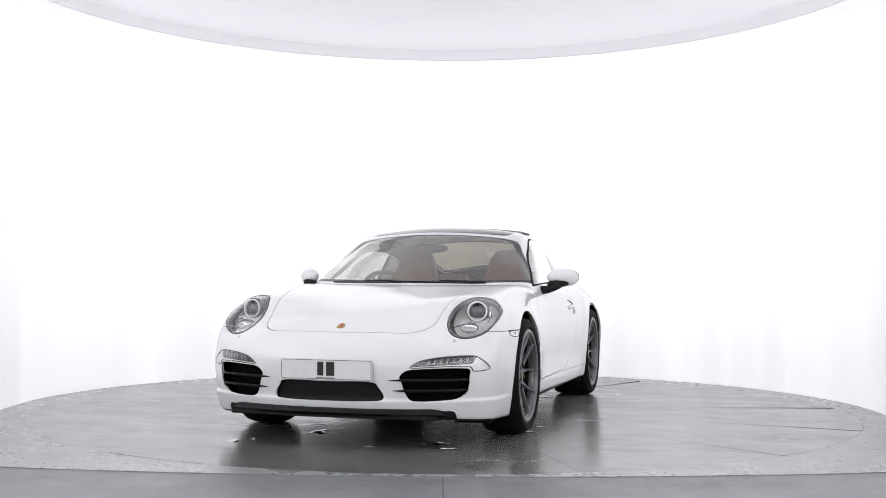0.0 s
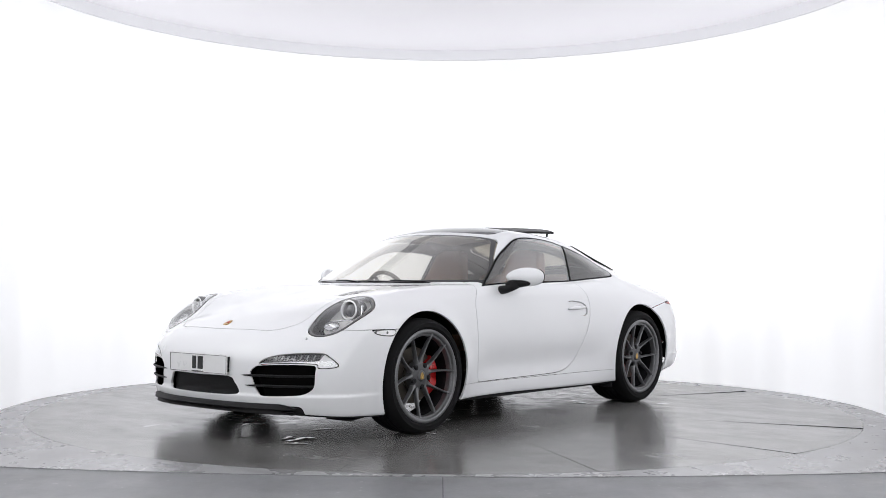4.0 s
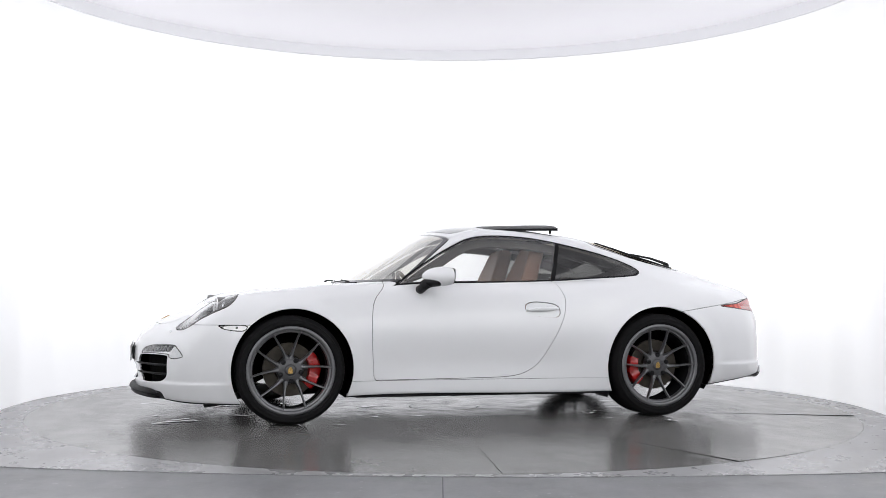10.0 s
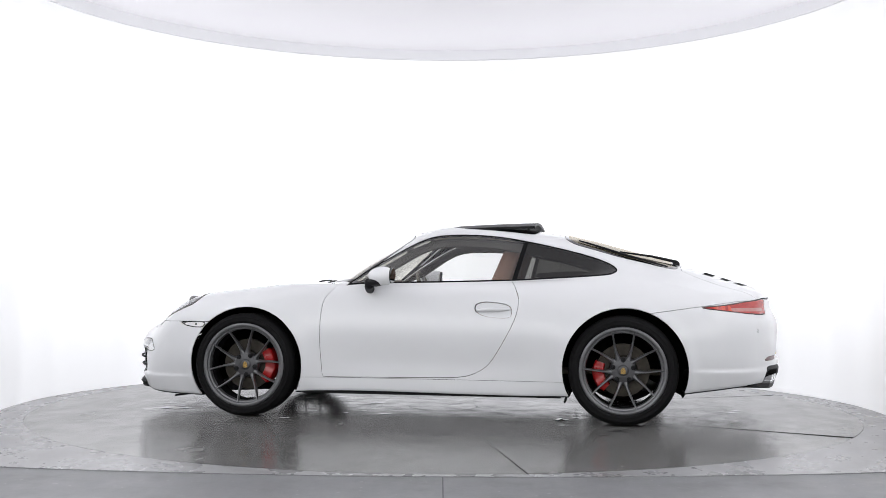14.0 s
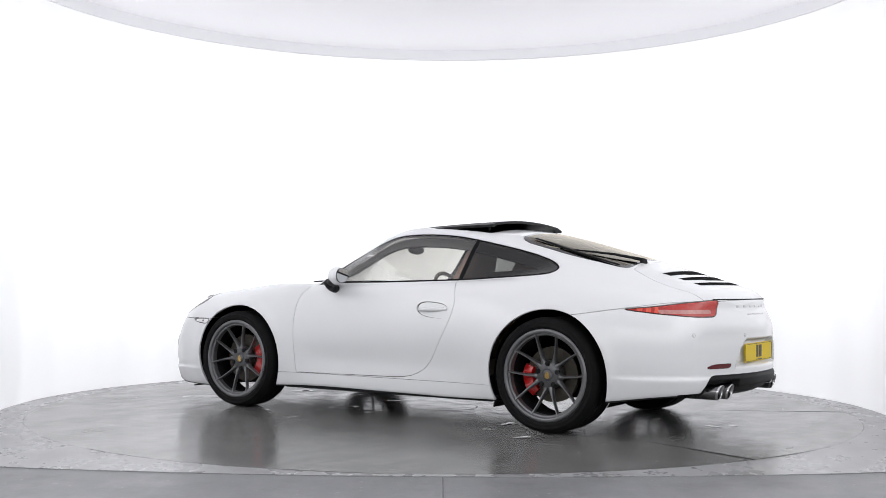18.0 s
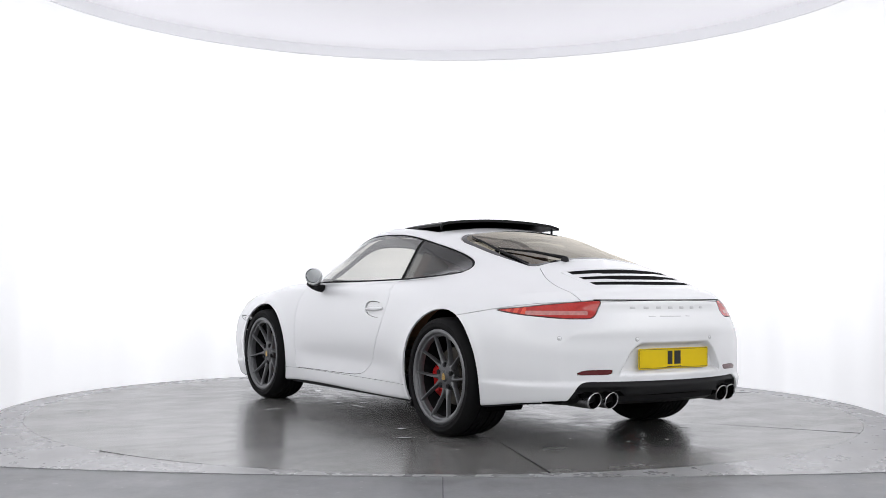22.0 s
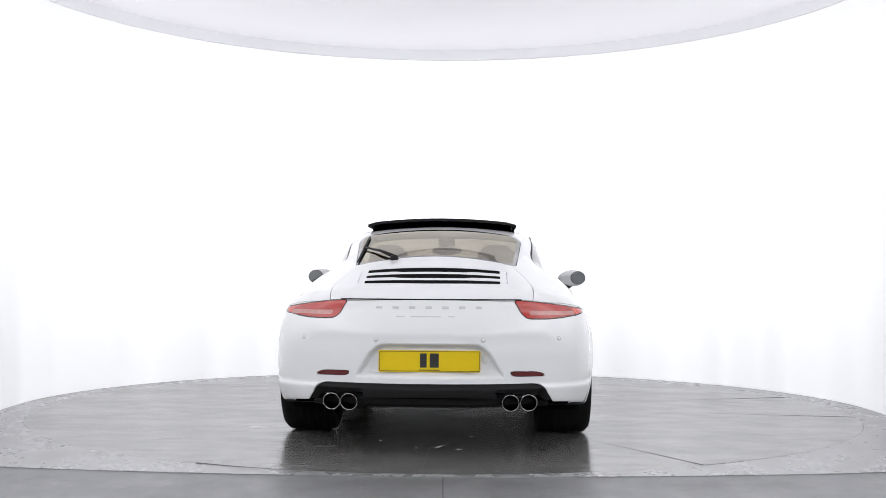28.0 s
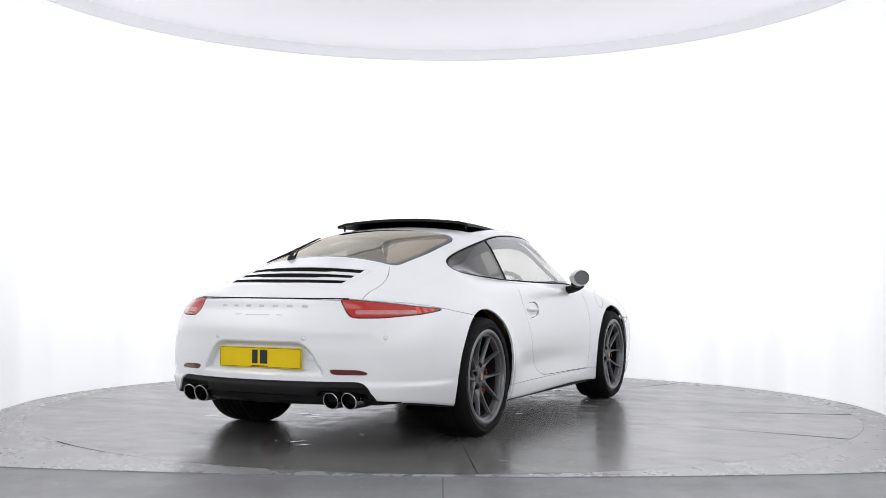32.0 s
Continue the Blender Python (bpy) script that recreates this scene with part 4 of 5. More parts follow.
def build_car():
    car = new("car")
    tagged(car, "white two-door sports coupe with grey alloy wheels standing on the turntable", "car")
    S = skin_panels()
    lined = ("door", "sill", "wing", "shell", "hood", "front_bumper", "rear_bumper", "lid")
    V, N, T, base = [], [], [], 0
    for k in lined:
        v, n, t = both(S[k])
        V.append(v), N.append(n), T.append(t + base)
        base += len(v)
    inner = (np.concatenate(V), np.concatenate(N), np.concatenate(T))
    # sheet just behind the panels, coloured as the shade seen through their gaps
    sheet_part("inner_shell", inner, GAP_SHADE, car, "near-black sheet behind the panels for the shade in their gaps", 0, -0.013)
    sheet_part("body", both(S["shell"]), PAINT, car, "white painted roof frame and rear quarters")
    sheet_part("hood", both(S["hood"]), PAINT, car, "white painted front lid")
    sheet_part("front_bumper", both(S["front_bumper"]), PAINT, car, "white painted front bumper")
    sheet_part("rear_bumper", both(S["rear_bumper"]), PAINT, car, "white painted rear bumper")
    sheet_part("engine_lid", both(S["lid"]), PAINT, car, "white painted engine lid")
    sheet_part("underbody", both(S["under"]), BLACK_PLASTIC, car, "black underbody tray", 0)
    sheet_part("windscreen", both(S["screen"]), SCREEN_GLASS, car, "raked clear windscreen", 0.004)
    sheet_part("windscreen_border", both(S["screen_band"]), BLACK_GLOSS, car, "black windscreen border", 0.006)
    sheet_part("rear_window", both(S["rear_glass"]), REAR_GLASS, car, "sloping rear window", 0.004)
    sheet_part("rear_window_border", both(S["rear_band"]), BLACK_GLOSS, car, "black rear window border", 0.006)
    sheet_part("roof_glass", both(S["pano"]), BLACK_GLOSS, car, "black glass roof panel", 0.006)
    # the black apron lies almost flush and is hollowed round the tail pipes
    v, n, t = both(S["diffuser"])
    hollow = step(0.345, 0.352, np.abs(v[:, 1])) * step(0.600, 0.585, np.abs(v[:, 1])) * step(0.345, 0.315, v[:, 2])
    sheet_part("rear_diffuser", (v - n * (0.008 + 0.050 * hollow)[:, None], n, t), BLACK_PLASTIC, car, "black lower rear apron", 0.02)
    sheet_part("grille", both(S["grille"]), BLACK_PLASTIC, car, "black centre air intake", 0.0, -0.03)
    # almost flush sheets; the shade of the deep slots is put into their colour
    for m in S["slots"]:
        sheet_part("air_slot", both(m), GAP_SHADE, car, "near-black sheet for the shade inside a cooling slot", 0.0, -0.001)
    for m in S["slats"]:
        sheet_part("engine_slat", both(m), PAINT, car, "", 0.006, 0.0)
    sheet_part("chin_spoiler", both(S["chin"]), BLACK_PLASTIC, car, "black front lip")
    sheet_part("headliner", both(S["pano"]), HEADLINER, car, "grey-beige headliner", 0, -0.035)
    for flip in (False, True):
        M = (lambda m: mirrored(m)) if flip else (lambda m: m)
        wing = M(S["wing"])
        if flip:
            flap = lambda v: np.hypot(v[:, 0] - 0.99, v[:, 2] - 0.765) - 0.062
            lid, wing = cut(wing, flap(wing[0]) + 0.0015)
            _, wing = cut(wing, flap(wing[0]) - 0.0015)
            sheet_part("filler_flap", lid, PAINT, car, "round white filler flap")
        sheet_part("front_wing", wing, PAINT, car)
        for m in S["slot_ends"]:
            sheet_part("slot_end", M(m), PAINT, car)
        sheet_part("sill", M(S["sill"]), PAINT, car)
        door = sheet_part("door", M(S["door"]), PAINT, car, "closed white door")
        sheet_part("door_window", M(S["door_glass"]), SIDE_GLASS, door, "clear door window", 0.004)
        sheet_part("quarter_window", M(S["quarter_glass"]), DARK_GLASS, car, "dark rear quarter window", 0.004)
        sheet_part("window_trim", M(S["side_trim"]), TRIM_BLACK, car, "black window trim")
        sheet_part("window_lining", M(S["lining"]), LINING, car, "dark inner window lining", 0.02, -0.045)
        sheet_part("pillar_trim", M(S["pillar_trim"]), TRIM_BLACK, car, "black pillar trim")
        lamp = sheet_part("headlight", M(S["lamp"]), LENS, car, "oval clear headlight with a round projector", 0.004)
        lamp_inside(lamp, M(S["lamp"]), -1 if flip else 1)
        drl = sheet_part("daytime_light", M(S["drl"]), LENS, car, "slim clear daytime running light", 0.004)
        drl_inside(drl, M(S["drl"]), -1 if flip else 1)
        rep = M(S["repeater"])
        rep_in, rep_rim = cut(rep, outline_field(REPEATER_LINE, rep[0][:, 0], rep[0][:, 2]) + 0.0045)
        light = sheet_part("side_repeater", rep_in, LAMP_WHITE, car, "pale side indicator with a dark rim")
        sheet_part("repeater_rim", rep_rim, LAMP_RIM, light, "dark rim", 0.006, 0.0008)
        bulb = on_skin(1.555, (-1.4 if flip else 1.4), 0.599, (0, 1 if flip else -1, 0))[0]
        part("repeater_bulb", lathe([(0.0005, 0.004), (0.006, 0.003), (0.008, 0.0)], 16, "y", Matrix.Translation(bulb)), LAMP_RIM, light)
        sheet_part("rear_reflector", M(S["reflector"]), REFLECTOR_RED, car, "small dark red reflector")
        dish = sheet_part("door_handle", M(S["handle_dish"]), PAINT, door, "white flush door handle", 0.0, -0.010)
        handle_bar(dish, -1 if flip else 1)
        sheet_part("tail_light_border", M(S["tail_edge"]), TAIL_DARK, car, "dark tail light border", 0.008)
        sheet_part("tail_strip", M(S["tail_strip"]), TAIL_PALE, car, "pale band of the tail light", 0.0, -0.001)
        sheet_part("air_intake", M(S["vent"]), GAP_SHADE, car, "black side air intake", -0.057, -0.06)
        for one in S["tail_ribs"]:
            sheet_part("tail_rib", M(one), TAIL_BRIGHT, car, "bright rib of the tail light", 0.004, 0.001)
        sheet_part("tail_light", M(S["tail"]), RED_LENS, car, "slim red tail light", 0.010)
    return car


# wheels: x, y of the tyre's middle, radius, width, turn of the spokes, side on which the caliper sits
WHEELS = ((1.225, 0.765, 0.337, 0.245, -6.4, -1), (-1.225, 0.735, 0.341, 0.300, 36.5, 1))


def build_wheel(car, x, y, radius, width, turn, grip, side):
    """One wheel with its outer face towards +y, turned about for the other side."""
    half = width / 2
    rr = 0.266
    prof = [(rr - 0.034, half - 0.052), (rr - 0.0325, half - 0.024), (rr - 0.030, half - 0.0185), (rr - 0.0205, half - 0.0165), (rr - 0.0185, half - 0.013), (rr - 0.0175, half - 0.005), (rr - 0.0145, half - 0.0015), (rr - 0.004, half + 0.001), (rr + 0.003, half - 0.001), (rr + 0.008, half - 0.006), (rr + 0.008, half - 0.02)]
    rim = soft_edges(part("wheel", lathe(prof, 84), RIM_GREY, car, "satin grey ten-spoke alloy wheel"), 40)
    rim.matrix_basis = pose(x, side * y, radius, 0, 0, 0 if side > 0 else 180)
    t = [(rr, half - 0.02), (rr + 0.008, half - 0.004), (rr + 0.022, half + 0.004), (rr + 0.026, half + 0.0025), (rr + 0.045, half + 0.005), (radius - 0.022, half - 0.003), (radius - 0.008, half - 0.016), (radius - 0.002, half - 0.036)]
    for k in range(5):
        c = (half - 0.045) - (width - 0.09) * (k + 0.5) / 5
        w = (width - 0.09) / 10 - 0.004
        t += [(radius, c + w), (radius, c - w), (radius - 0.006, c - w - 0.001), (radius - 0.006, c - w - 0.007)]
    t += [(radius - 0.004, -half + 0.036), (radius - 0.014, -half + 0.01), (rr + 0.03, -half), (rr - 0.004, -half + 0.02)]
    soft_edges(part("tyre", lathe(t, 96), RUBBER, rim, "black low-profile tyre"), 50)
    part("rim_barrel", lathe([(rr - 0.006, -half + 0.02), (rr - 0.030, -half + 0.05), (rr - 0.038, half - 0.07), (rr - 0.034, half - 0.052)], 72), BARREL, rim, "dark rim barrel")
    # spokes: five pairs, tapering outwards and rising from the sunken hub to the rim's lip
    def face(r):
        return half - 0.050 + 0.042 * ((r - 0.06) / 0.19) ** 1.4
    for k in range(5):
        for s in (-1, 1):
            bm = bmesh.new()
            rows = []
            for j in range(13):
                u = j / 12
                r = 0.066 + (rr - 0.014 - 0.066) * u
                a = radians(90 + turn + 72 * k + s * (9.0 + 11.5 * u ** 0.62))
                w = 0.0080 - 0.0028 * min(1, u * 1.4) + 0.009 * max(0, 1 - u / 0.30) ** 1.6 + 0.003 * max(0, (u - 0.88) / 0.12)
                d = 0.030 - 0.008 * u
                er, et = Vector((math.cos(a), 0, math.sin(a))), Vector((-math.sin(a), 0, math.cos(a)))
                o = er * r
                top = face(r)
                row = []
                for q, dy in ((-1.35, -d), (-1.0, -0.006), (-0.45, 0.0), (0.45, 0.0), (1.0, -0.006), (1.35, -d)):
                    row.append(bm.verts.new(o + et * w * q + Vector((0, top + dy, 0))))
                rows.append(row)
            for a_, b_ in zip(rows, rows[1:]):
                for i in range(6):
                    bm.faces.new((a_[i], a_[(i + 1) % 6], b_[(i + 1) % 6], b_[i]))
            bm.faces.new(rows[0]), bm.faces.new(rows[-1])
            bmesh.ops.recalc_face_normals(bm, faces=bm.faces)
            soft_edges(part("spoke", bm, RIM_GREY, rim), 40)
    h = half - 0.046
    hub = lathe([(0.084, h - 0.05), (0.083, h - 0.022), (0.080, h - 0.010), (0.070, h - 0.002), (0.036, h), (0.034, h - 0.002)], 60)
    soft_edges(part("hub", hub, HUB_GREY, rim), 40)
    part("hub_cap", lathe([(0.0005, h + 0.007), (0.020, h + 0.006), (0.031, h + 0.003), (0.034, h - 0.002)], 40), HUB_GREY, rim, "round centre cap")
    crest = slab([(-0.014, 0.018), (0.0, 0.021), (0.014, 0.018), (0.015, 0.0), (0.009, -0.015), (0.0, -0.021), (-0.009, -0.015), (-0.015, 0.0)], 0.0015, pose(0, h + 0.006, 0, -90, 0, 0))
    part("cap_crest", crest, GOLD, rim, "small gold shield", smooth=False)
    for k in range(5):
        a = radians(90 + turn + 36 + 72 * k)
        m = Matrix.Translation((0.066 * math.cos(a), 0, 0.066 * math.sin(a)))
        bolt = lathe([(0.0150, h - 0.012), (0.0150, h + 0.0030), (0.0120, h + 0.0045), (0.0105, h + 0.003), (0.0090, h + 0.006), (0.0005, h + 0.007)], 24, "y", m)
        soft_edges(part("wheel_bolt", bolt, BLACK_PLASTIC, rim, "dark wheel bolt"), 40)
    # brake behind the spokes
    disc = lathe([(0.080, h - 0.075), (0.092, h - 0.066), (0.165, h - 0.066), (0.165, h - 0.098), (0.085, h - 0.098), (0.080, h - 0.075)], 60)
    soft_edges(part("brake_disc", disc, DISC_STEEL, rim, "drilled steel brake disc"), 30)
    bell = lathe([(0.086, h - 0.067), (0.082, h - 0.05), (0.05, h - 0.046), (0.0005, h - 0.046)], 40)
    part("disc_bell", bell, DISC_STEEL, rim)
    bm = bmesh.new()
    rows = []
    # the rear caliper is shorter and sits below the axle
    drop, reach = (14, 33) if grip > 0 else (3, 40)
    mid = -drop if grip * side > 0 else 180 + drop
    for j in range(15):
        u = -1 + 2 * j / 14
        a = radians(mid + reach * u)
        bulge = 0.008 * (1 if abs(abs(u) - 0.5) < 0.28 else 0) * (1 - abs(u) ** 6)
        r0, r1 = 0.116, 0.194 - 0.014 * abs(u) ** 3
        er = Vector((math.cos(a), 0, math.sin(a)))
        rows.append([bm.verts.new(er * r + Vector((0, yy, 0))) for r, yy in ((r0, h - 0.058), (r0 + 0.008, h - 0.044 + bulge), (r1 - 0.012, h - 0.044 + bulge), (r1, h - 0.056), (r1, h - 0.135), (r0, h - 0.135))])
    for a_, b_ in zip(rows, rows[1:]):
        for i in range(6):
            bm.faces.new((a_[i], a_[(i + 1) % 6], b_[(i + 1) % 6], b_[i]))
    bm.faces.new(rows[0]), bm.faces.new(rows[-1])
    bmesh.ops.recalc_face_normals(bm, faces=bm.faces)
    soft_edges(part("brake_caliper", bm, CALIPER, rim, "red brake caliper"), 50)
    return rim


def arch_liners(car):
    """Dark wells over the wheels."""
    for cx, cz, r in ARCHES:
        for side in (1, -1):
            bm = bmesh.new()
            rows = []
            for k in range(33):
                a = radians(-28 + 236 * k / 32)
                c, s = math.cos(a), math.sin(a)
                rows.append([bm.verts.new((cx + q * c, side * y, max(cz + q * s, 0.17))) for q, y in ((r + 0.010, 0.80), (r + 0.014, 0.78), (r + 0.014, 0.56))])
            for a_, b_ in zip(rows, rows[1:]):
                for i in range(2):
                    bm.faces.new((a_[i], a_[i + 1], b_[i + 1], b_[i]))
            hub = bm.verts.new((cx, side * 0.56, cz))
            for a_, b_ in zip(rows, rows[1:]):
                bm.faces.new((a_[2], b_[2], hub))
            part("wheel_arch_liner", bm, ARCH_BLACK, car)


def nose_x(a, z):
    p, _ = on_skin(2.7, a, z, (-1, 0, 0))
    return p.x


def bars_on(m, parent, widths, height, material, gap):
    """A row of plain bars on a surface, from left to right."""
    x = -(sum(widths) + gap * (len(widths) - 1)) / 2
    for w in widths:
        part("lettering", box(w, height, 0.002, m @ Matrix.Translation((x + w / 2, 0, 0.0)), 0.0), material, parent, smooth=False)
        x += w + gap


def number_plate(car, x, z, rear):
    m = Matrix(((0, 0, -1 if rear else 1, x), (-1 if rear else 1, 0, 0, 0), (0, 1, 0, z), (0, 0, 0, 1)))
    plate = part("number_plate", slab(rounded(0.52, 0.111, 0.008), 0.004, m, 0.001), YELLOW if rear else PLATE_WHITE, car, "yellow rear plate with two dark bars" if rear else "white front plate with two dark bars", smooth=False)
    line = [(px, py, 0.005) for px, py in rounded(0.508, 0.099, 0.006)]
    part("plate_border", tube([m @ Vector(p) for p in line], 0.0012, 6, True), LETTER, plate)
    bars_on(m @ Matrix.Translation((0.0, -0.0445, 0.005)), plate, (0.105,), 0.004, LETTER, 0.0)
    bars_on(m @ Matrix.Translation((0.0, 0.004, 0.005)), plate, (0.034, 0.046), 0.072, LETTER, 0.016)
    return plate


def front_details(car):
    number_plate(car, 2.183, 0.418, False)
    # plinth that carries the plate
    part("plate_holder", box(0.05, 0.50, 0.085, pose(2.152, 0, 0.420), 0.006), BLACK_PLASTIC, car, "black plate holder")
    # splitter lip along the nose: a thin upper blade over a shorter lower one, both run out at the ends
    for name, reach, z0, z1, out_x in (("front_lip", 0.632, 0.190, 0.216, 0.034), ("lower_lip", 0.610, 0.166, 0.186, 0.022)):
        bm = bmesh.new()
        rows = []
        for k in range(57):
            u = -1 + k / 28
            a = reach * u
            end = max(0.0, (abs(u) - 0.86) / 0.14)
            top = z1 - (z1 - z0 - 0.004) * end ** 1.4
            x = nose_x(a, 0.235)
            o = out_x * (1 - end ** 2) - 0.020 * u * u
            zs = z0 - 0.010 * abs(u) ** 2
            rows.append([bm.verts.new(p) for p in ((x - 0.10, a, zs), (x + o - 0.006, a, zs), (x + o, a, zs + 0.006), (x + o - 0.004, a, zs + 0.013), (x + 0.004, a, top), (x - 0.05, a, top + 0.003))])
        for a_, b_ in zip(rows, rows[1:]):
            for i in range(6):
                bm.faces.new((a_[i], a_[(i + 1) % 6], b_[(i + 1) % 6], b_[i]))
        bm.faces.new(rows[0]), bm.faces.new(rows[-1])
        bmesh.ops.recalc_face_normals(bm, faces=bm.faces)
        soft_edges(part(name, bm, BLACK_PLASTIC, car, "black front splitter lip"), 40)
    # fins in the side intakes
    for side in (1, -1):
        for z, a0 in ((0.368, 0.338), (0.313, 0.356)):
            pts = [(nose_x(a, z) + 0.004 - 0.03 * max(0, (a - 0.66) / 0.08), side * a, z) for a in np.linspace(a0, 0.74, 14)]
            fin = tube(pts, [0.001, 0.004, 0.006] + [0.007] * 10 + [0.004], 8)
            part("intake_fin", fin, BLACK_PLASTIC, car, "black intake fin")
    # shield on the lid
    p, n = on_skin(1.97, 0, 1.4, (0, 0, -1))
    shield = slab([(-0.020, 0.026), (0.0, 0.031), (0.020, 0.026), (0.022, 0.002), (0.013, -0.022), (0.0, -0.031), (-0.013, -0.022), (-0.022, 0.002)], 0.003, Matrix.Translation(p) @ n.to_track_quat("Z", "Y").to_matrix().to_4x4() @ pose(0, 0, 0, 0, 0, 180), 0.001)
    part("shield_badge", shield, GOLD, car, "gold shield badge", smooth=False)
    inner = slab([(-0.009, 0.008), (0.009, 0.008), (0.007, -0.010), (0.0, -0.014), (-0.007, -0.010)], 0.0045, Matrix.Translation(p) @ n.to_track_quat("Z", "Y").to_matrix().to_4x4() @ pose(0, 0, 0, 0, 0, 180))
    part("shield_badge_centre", inner, CALIPER, car, smooth=False)
    for side in (1, -1):
        p, n = on_skin(2.6, side * 0.632, 0.568, (-1, 0, 0))
        part("washer_nozzle", lathe([(0.0005, 0.006), (0.006, 0.005), (0.007, 0.0)], 16, "z", Matrix.Translation(p) @ n.to_track_quat("Z", "Y").to_matrix().to_4x4()), CHROME, car)
    p, n = on_skin(2.6, -0.42, 0.475, (-1, 0, 0))
    part("tow_cover", lathe([(0.022, -0.001), (0.022, 0.001), (0.019, 0.0016), (0.0005, 0.0018)], 32, "z", Matrix.Translation(p) @ n.to_track_quat("Z", "Y").to_matrix().to_4x4()), PAINT, car)
    # windscreen wipers at rest
    for y0, y1, bend in ((0.50, -0.08, 0.05), (-0.05, -0.56, 0.05)):
        pts = []
        for k in range(11):
            u = k / 10
            y = y0 + (y1 - y0) * u
            p, n = on_skin(0.835 - 0.30 * y * y - 0.02 * u, y, 1.6, (0, 0, -1))
            pts.append(p + n * 0.012)
        w = part("wiper", tube(pts, 0.0045, 6), BLACK_PLASTIC, car, "black windscreen wiper")
        arm = [pts[5] + Vector((0.0, 0, 0.012)), pts[2] + Vector((0.03, 0, 0.012)), pts[0] + Vector((0.055, 0.02, 0.004))]
        part("wiper_arm", tube(arm, 0.006, 6), BLACK_PLASTIC, w)


def door_mirror(car, side):
    """A white shell over a black foot, with the glass facing back."""
    bm = bmesh.new()
    bmesh.ops.create_uvsphere(bm, u_segments=48, v_segments=28, radius=1.0)
    # a swept-back shell whose rear is cut off flat for the glass
    sweep = pose(0, 0, 0, 0, 0, -41)
    for v in bm.verts:
        x, y, z = v.co
        q = sweep @ Vector((0.130 * x, 0.054 * y, 0.060 * z * (1 - 0.10 * x)))
        q.x = max(q.x, -0.068)
        v.co = (q.x + 0.297, q.y + 0.918, q.z + 0.922)
    if side < 0:
        bmesh.ops.scale(bm, vec=(1, -1, 1), verts=bm.verts)
        bmesh.ops.reverse_faces(bm, faces=bm.faces)
    shell = soft_edges(part("door_mirror", bm, PAINT, car, "white door mirror with a black foot"), 45)
    out = [(0.051 * math.cos(a), 0.046 * math.sin(a)) for a in np.linspace(0, 2 * math.pi, 37)[:-1]]
    part("mirror_bezel", slab([(1.06 * u, 1.06 * v) for u, v in out], 0.003, pose(0.2265, side * 0.961, 0.924, 90, 0, -90)), BLACK_PLASTIC, shell, "black mirror bezel", smooth=False)
    part("mirror_glass", slab(out, 0.004, pose(0.2190, side * 0.961, 0.924, 95, 0, -90 - side * 9)), MIRROR, shell, "mirror glass", smooth=False)
    foot = bmesh.new()
    bmesh.ops.create_uvsphere(foot, u_segments=28, v_segments=16, radius=1.0)
    for v in foot.verts:
        x, y, z = v.co
        v.co = (0.100 * x, 0.044 * y, 0.030 * z)
    bmesh.ops.transform(foot, matrix=pose(0.335, side * 0.898, 0.884, 0, 6, -38 * side), verts=foot.verts)
    part("mirror_cup", foot, BLACK_PLASTIC, shell, "black mirror cup")
    p, n = on_skin(0.40, side * 1.3, 0.838, (0, -side, 0))
    stalk = tube([p - n * 0.01, Vector((0.398, side * 0.838, 0.842)), Vector((0.392, side * 0.875, 0.856)), Vector((0.375, side * 0.900, 0.878))], [0.030, 0.026, 0.026, 0.034], 14)
    part("mirror_stalk", stalk, BLACK_PLASTIC, shell, "black mirror stalk")


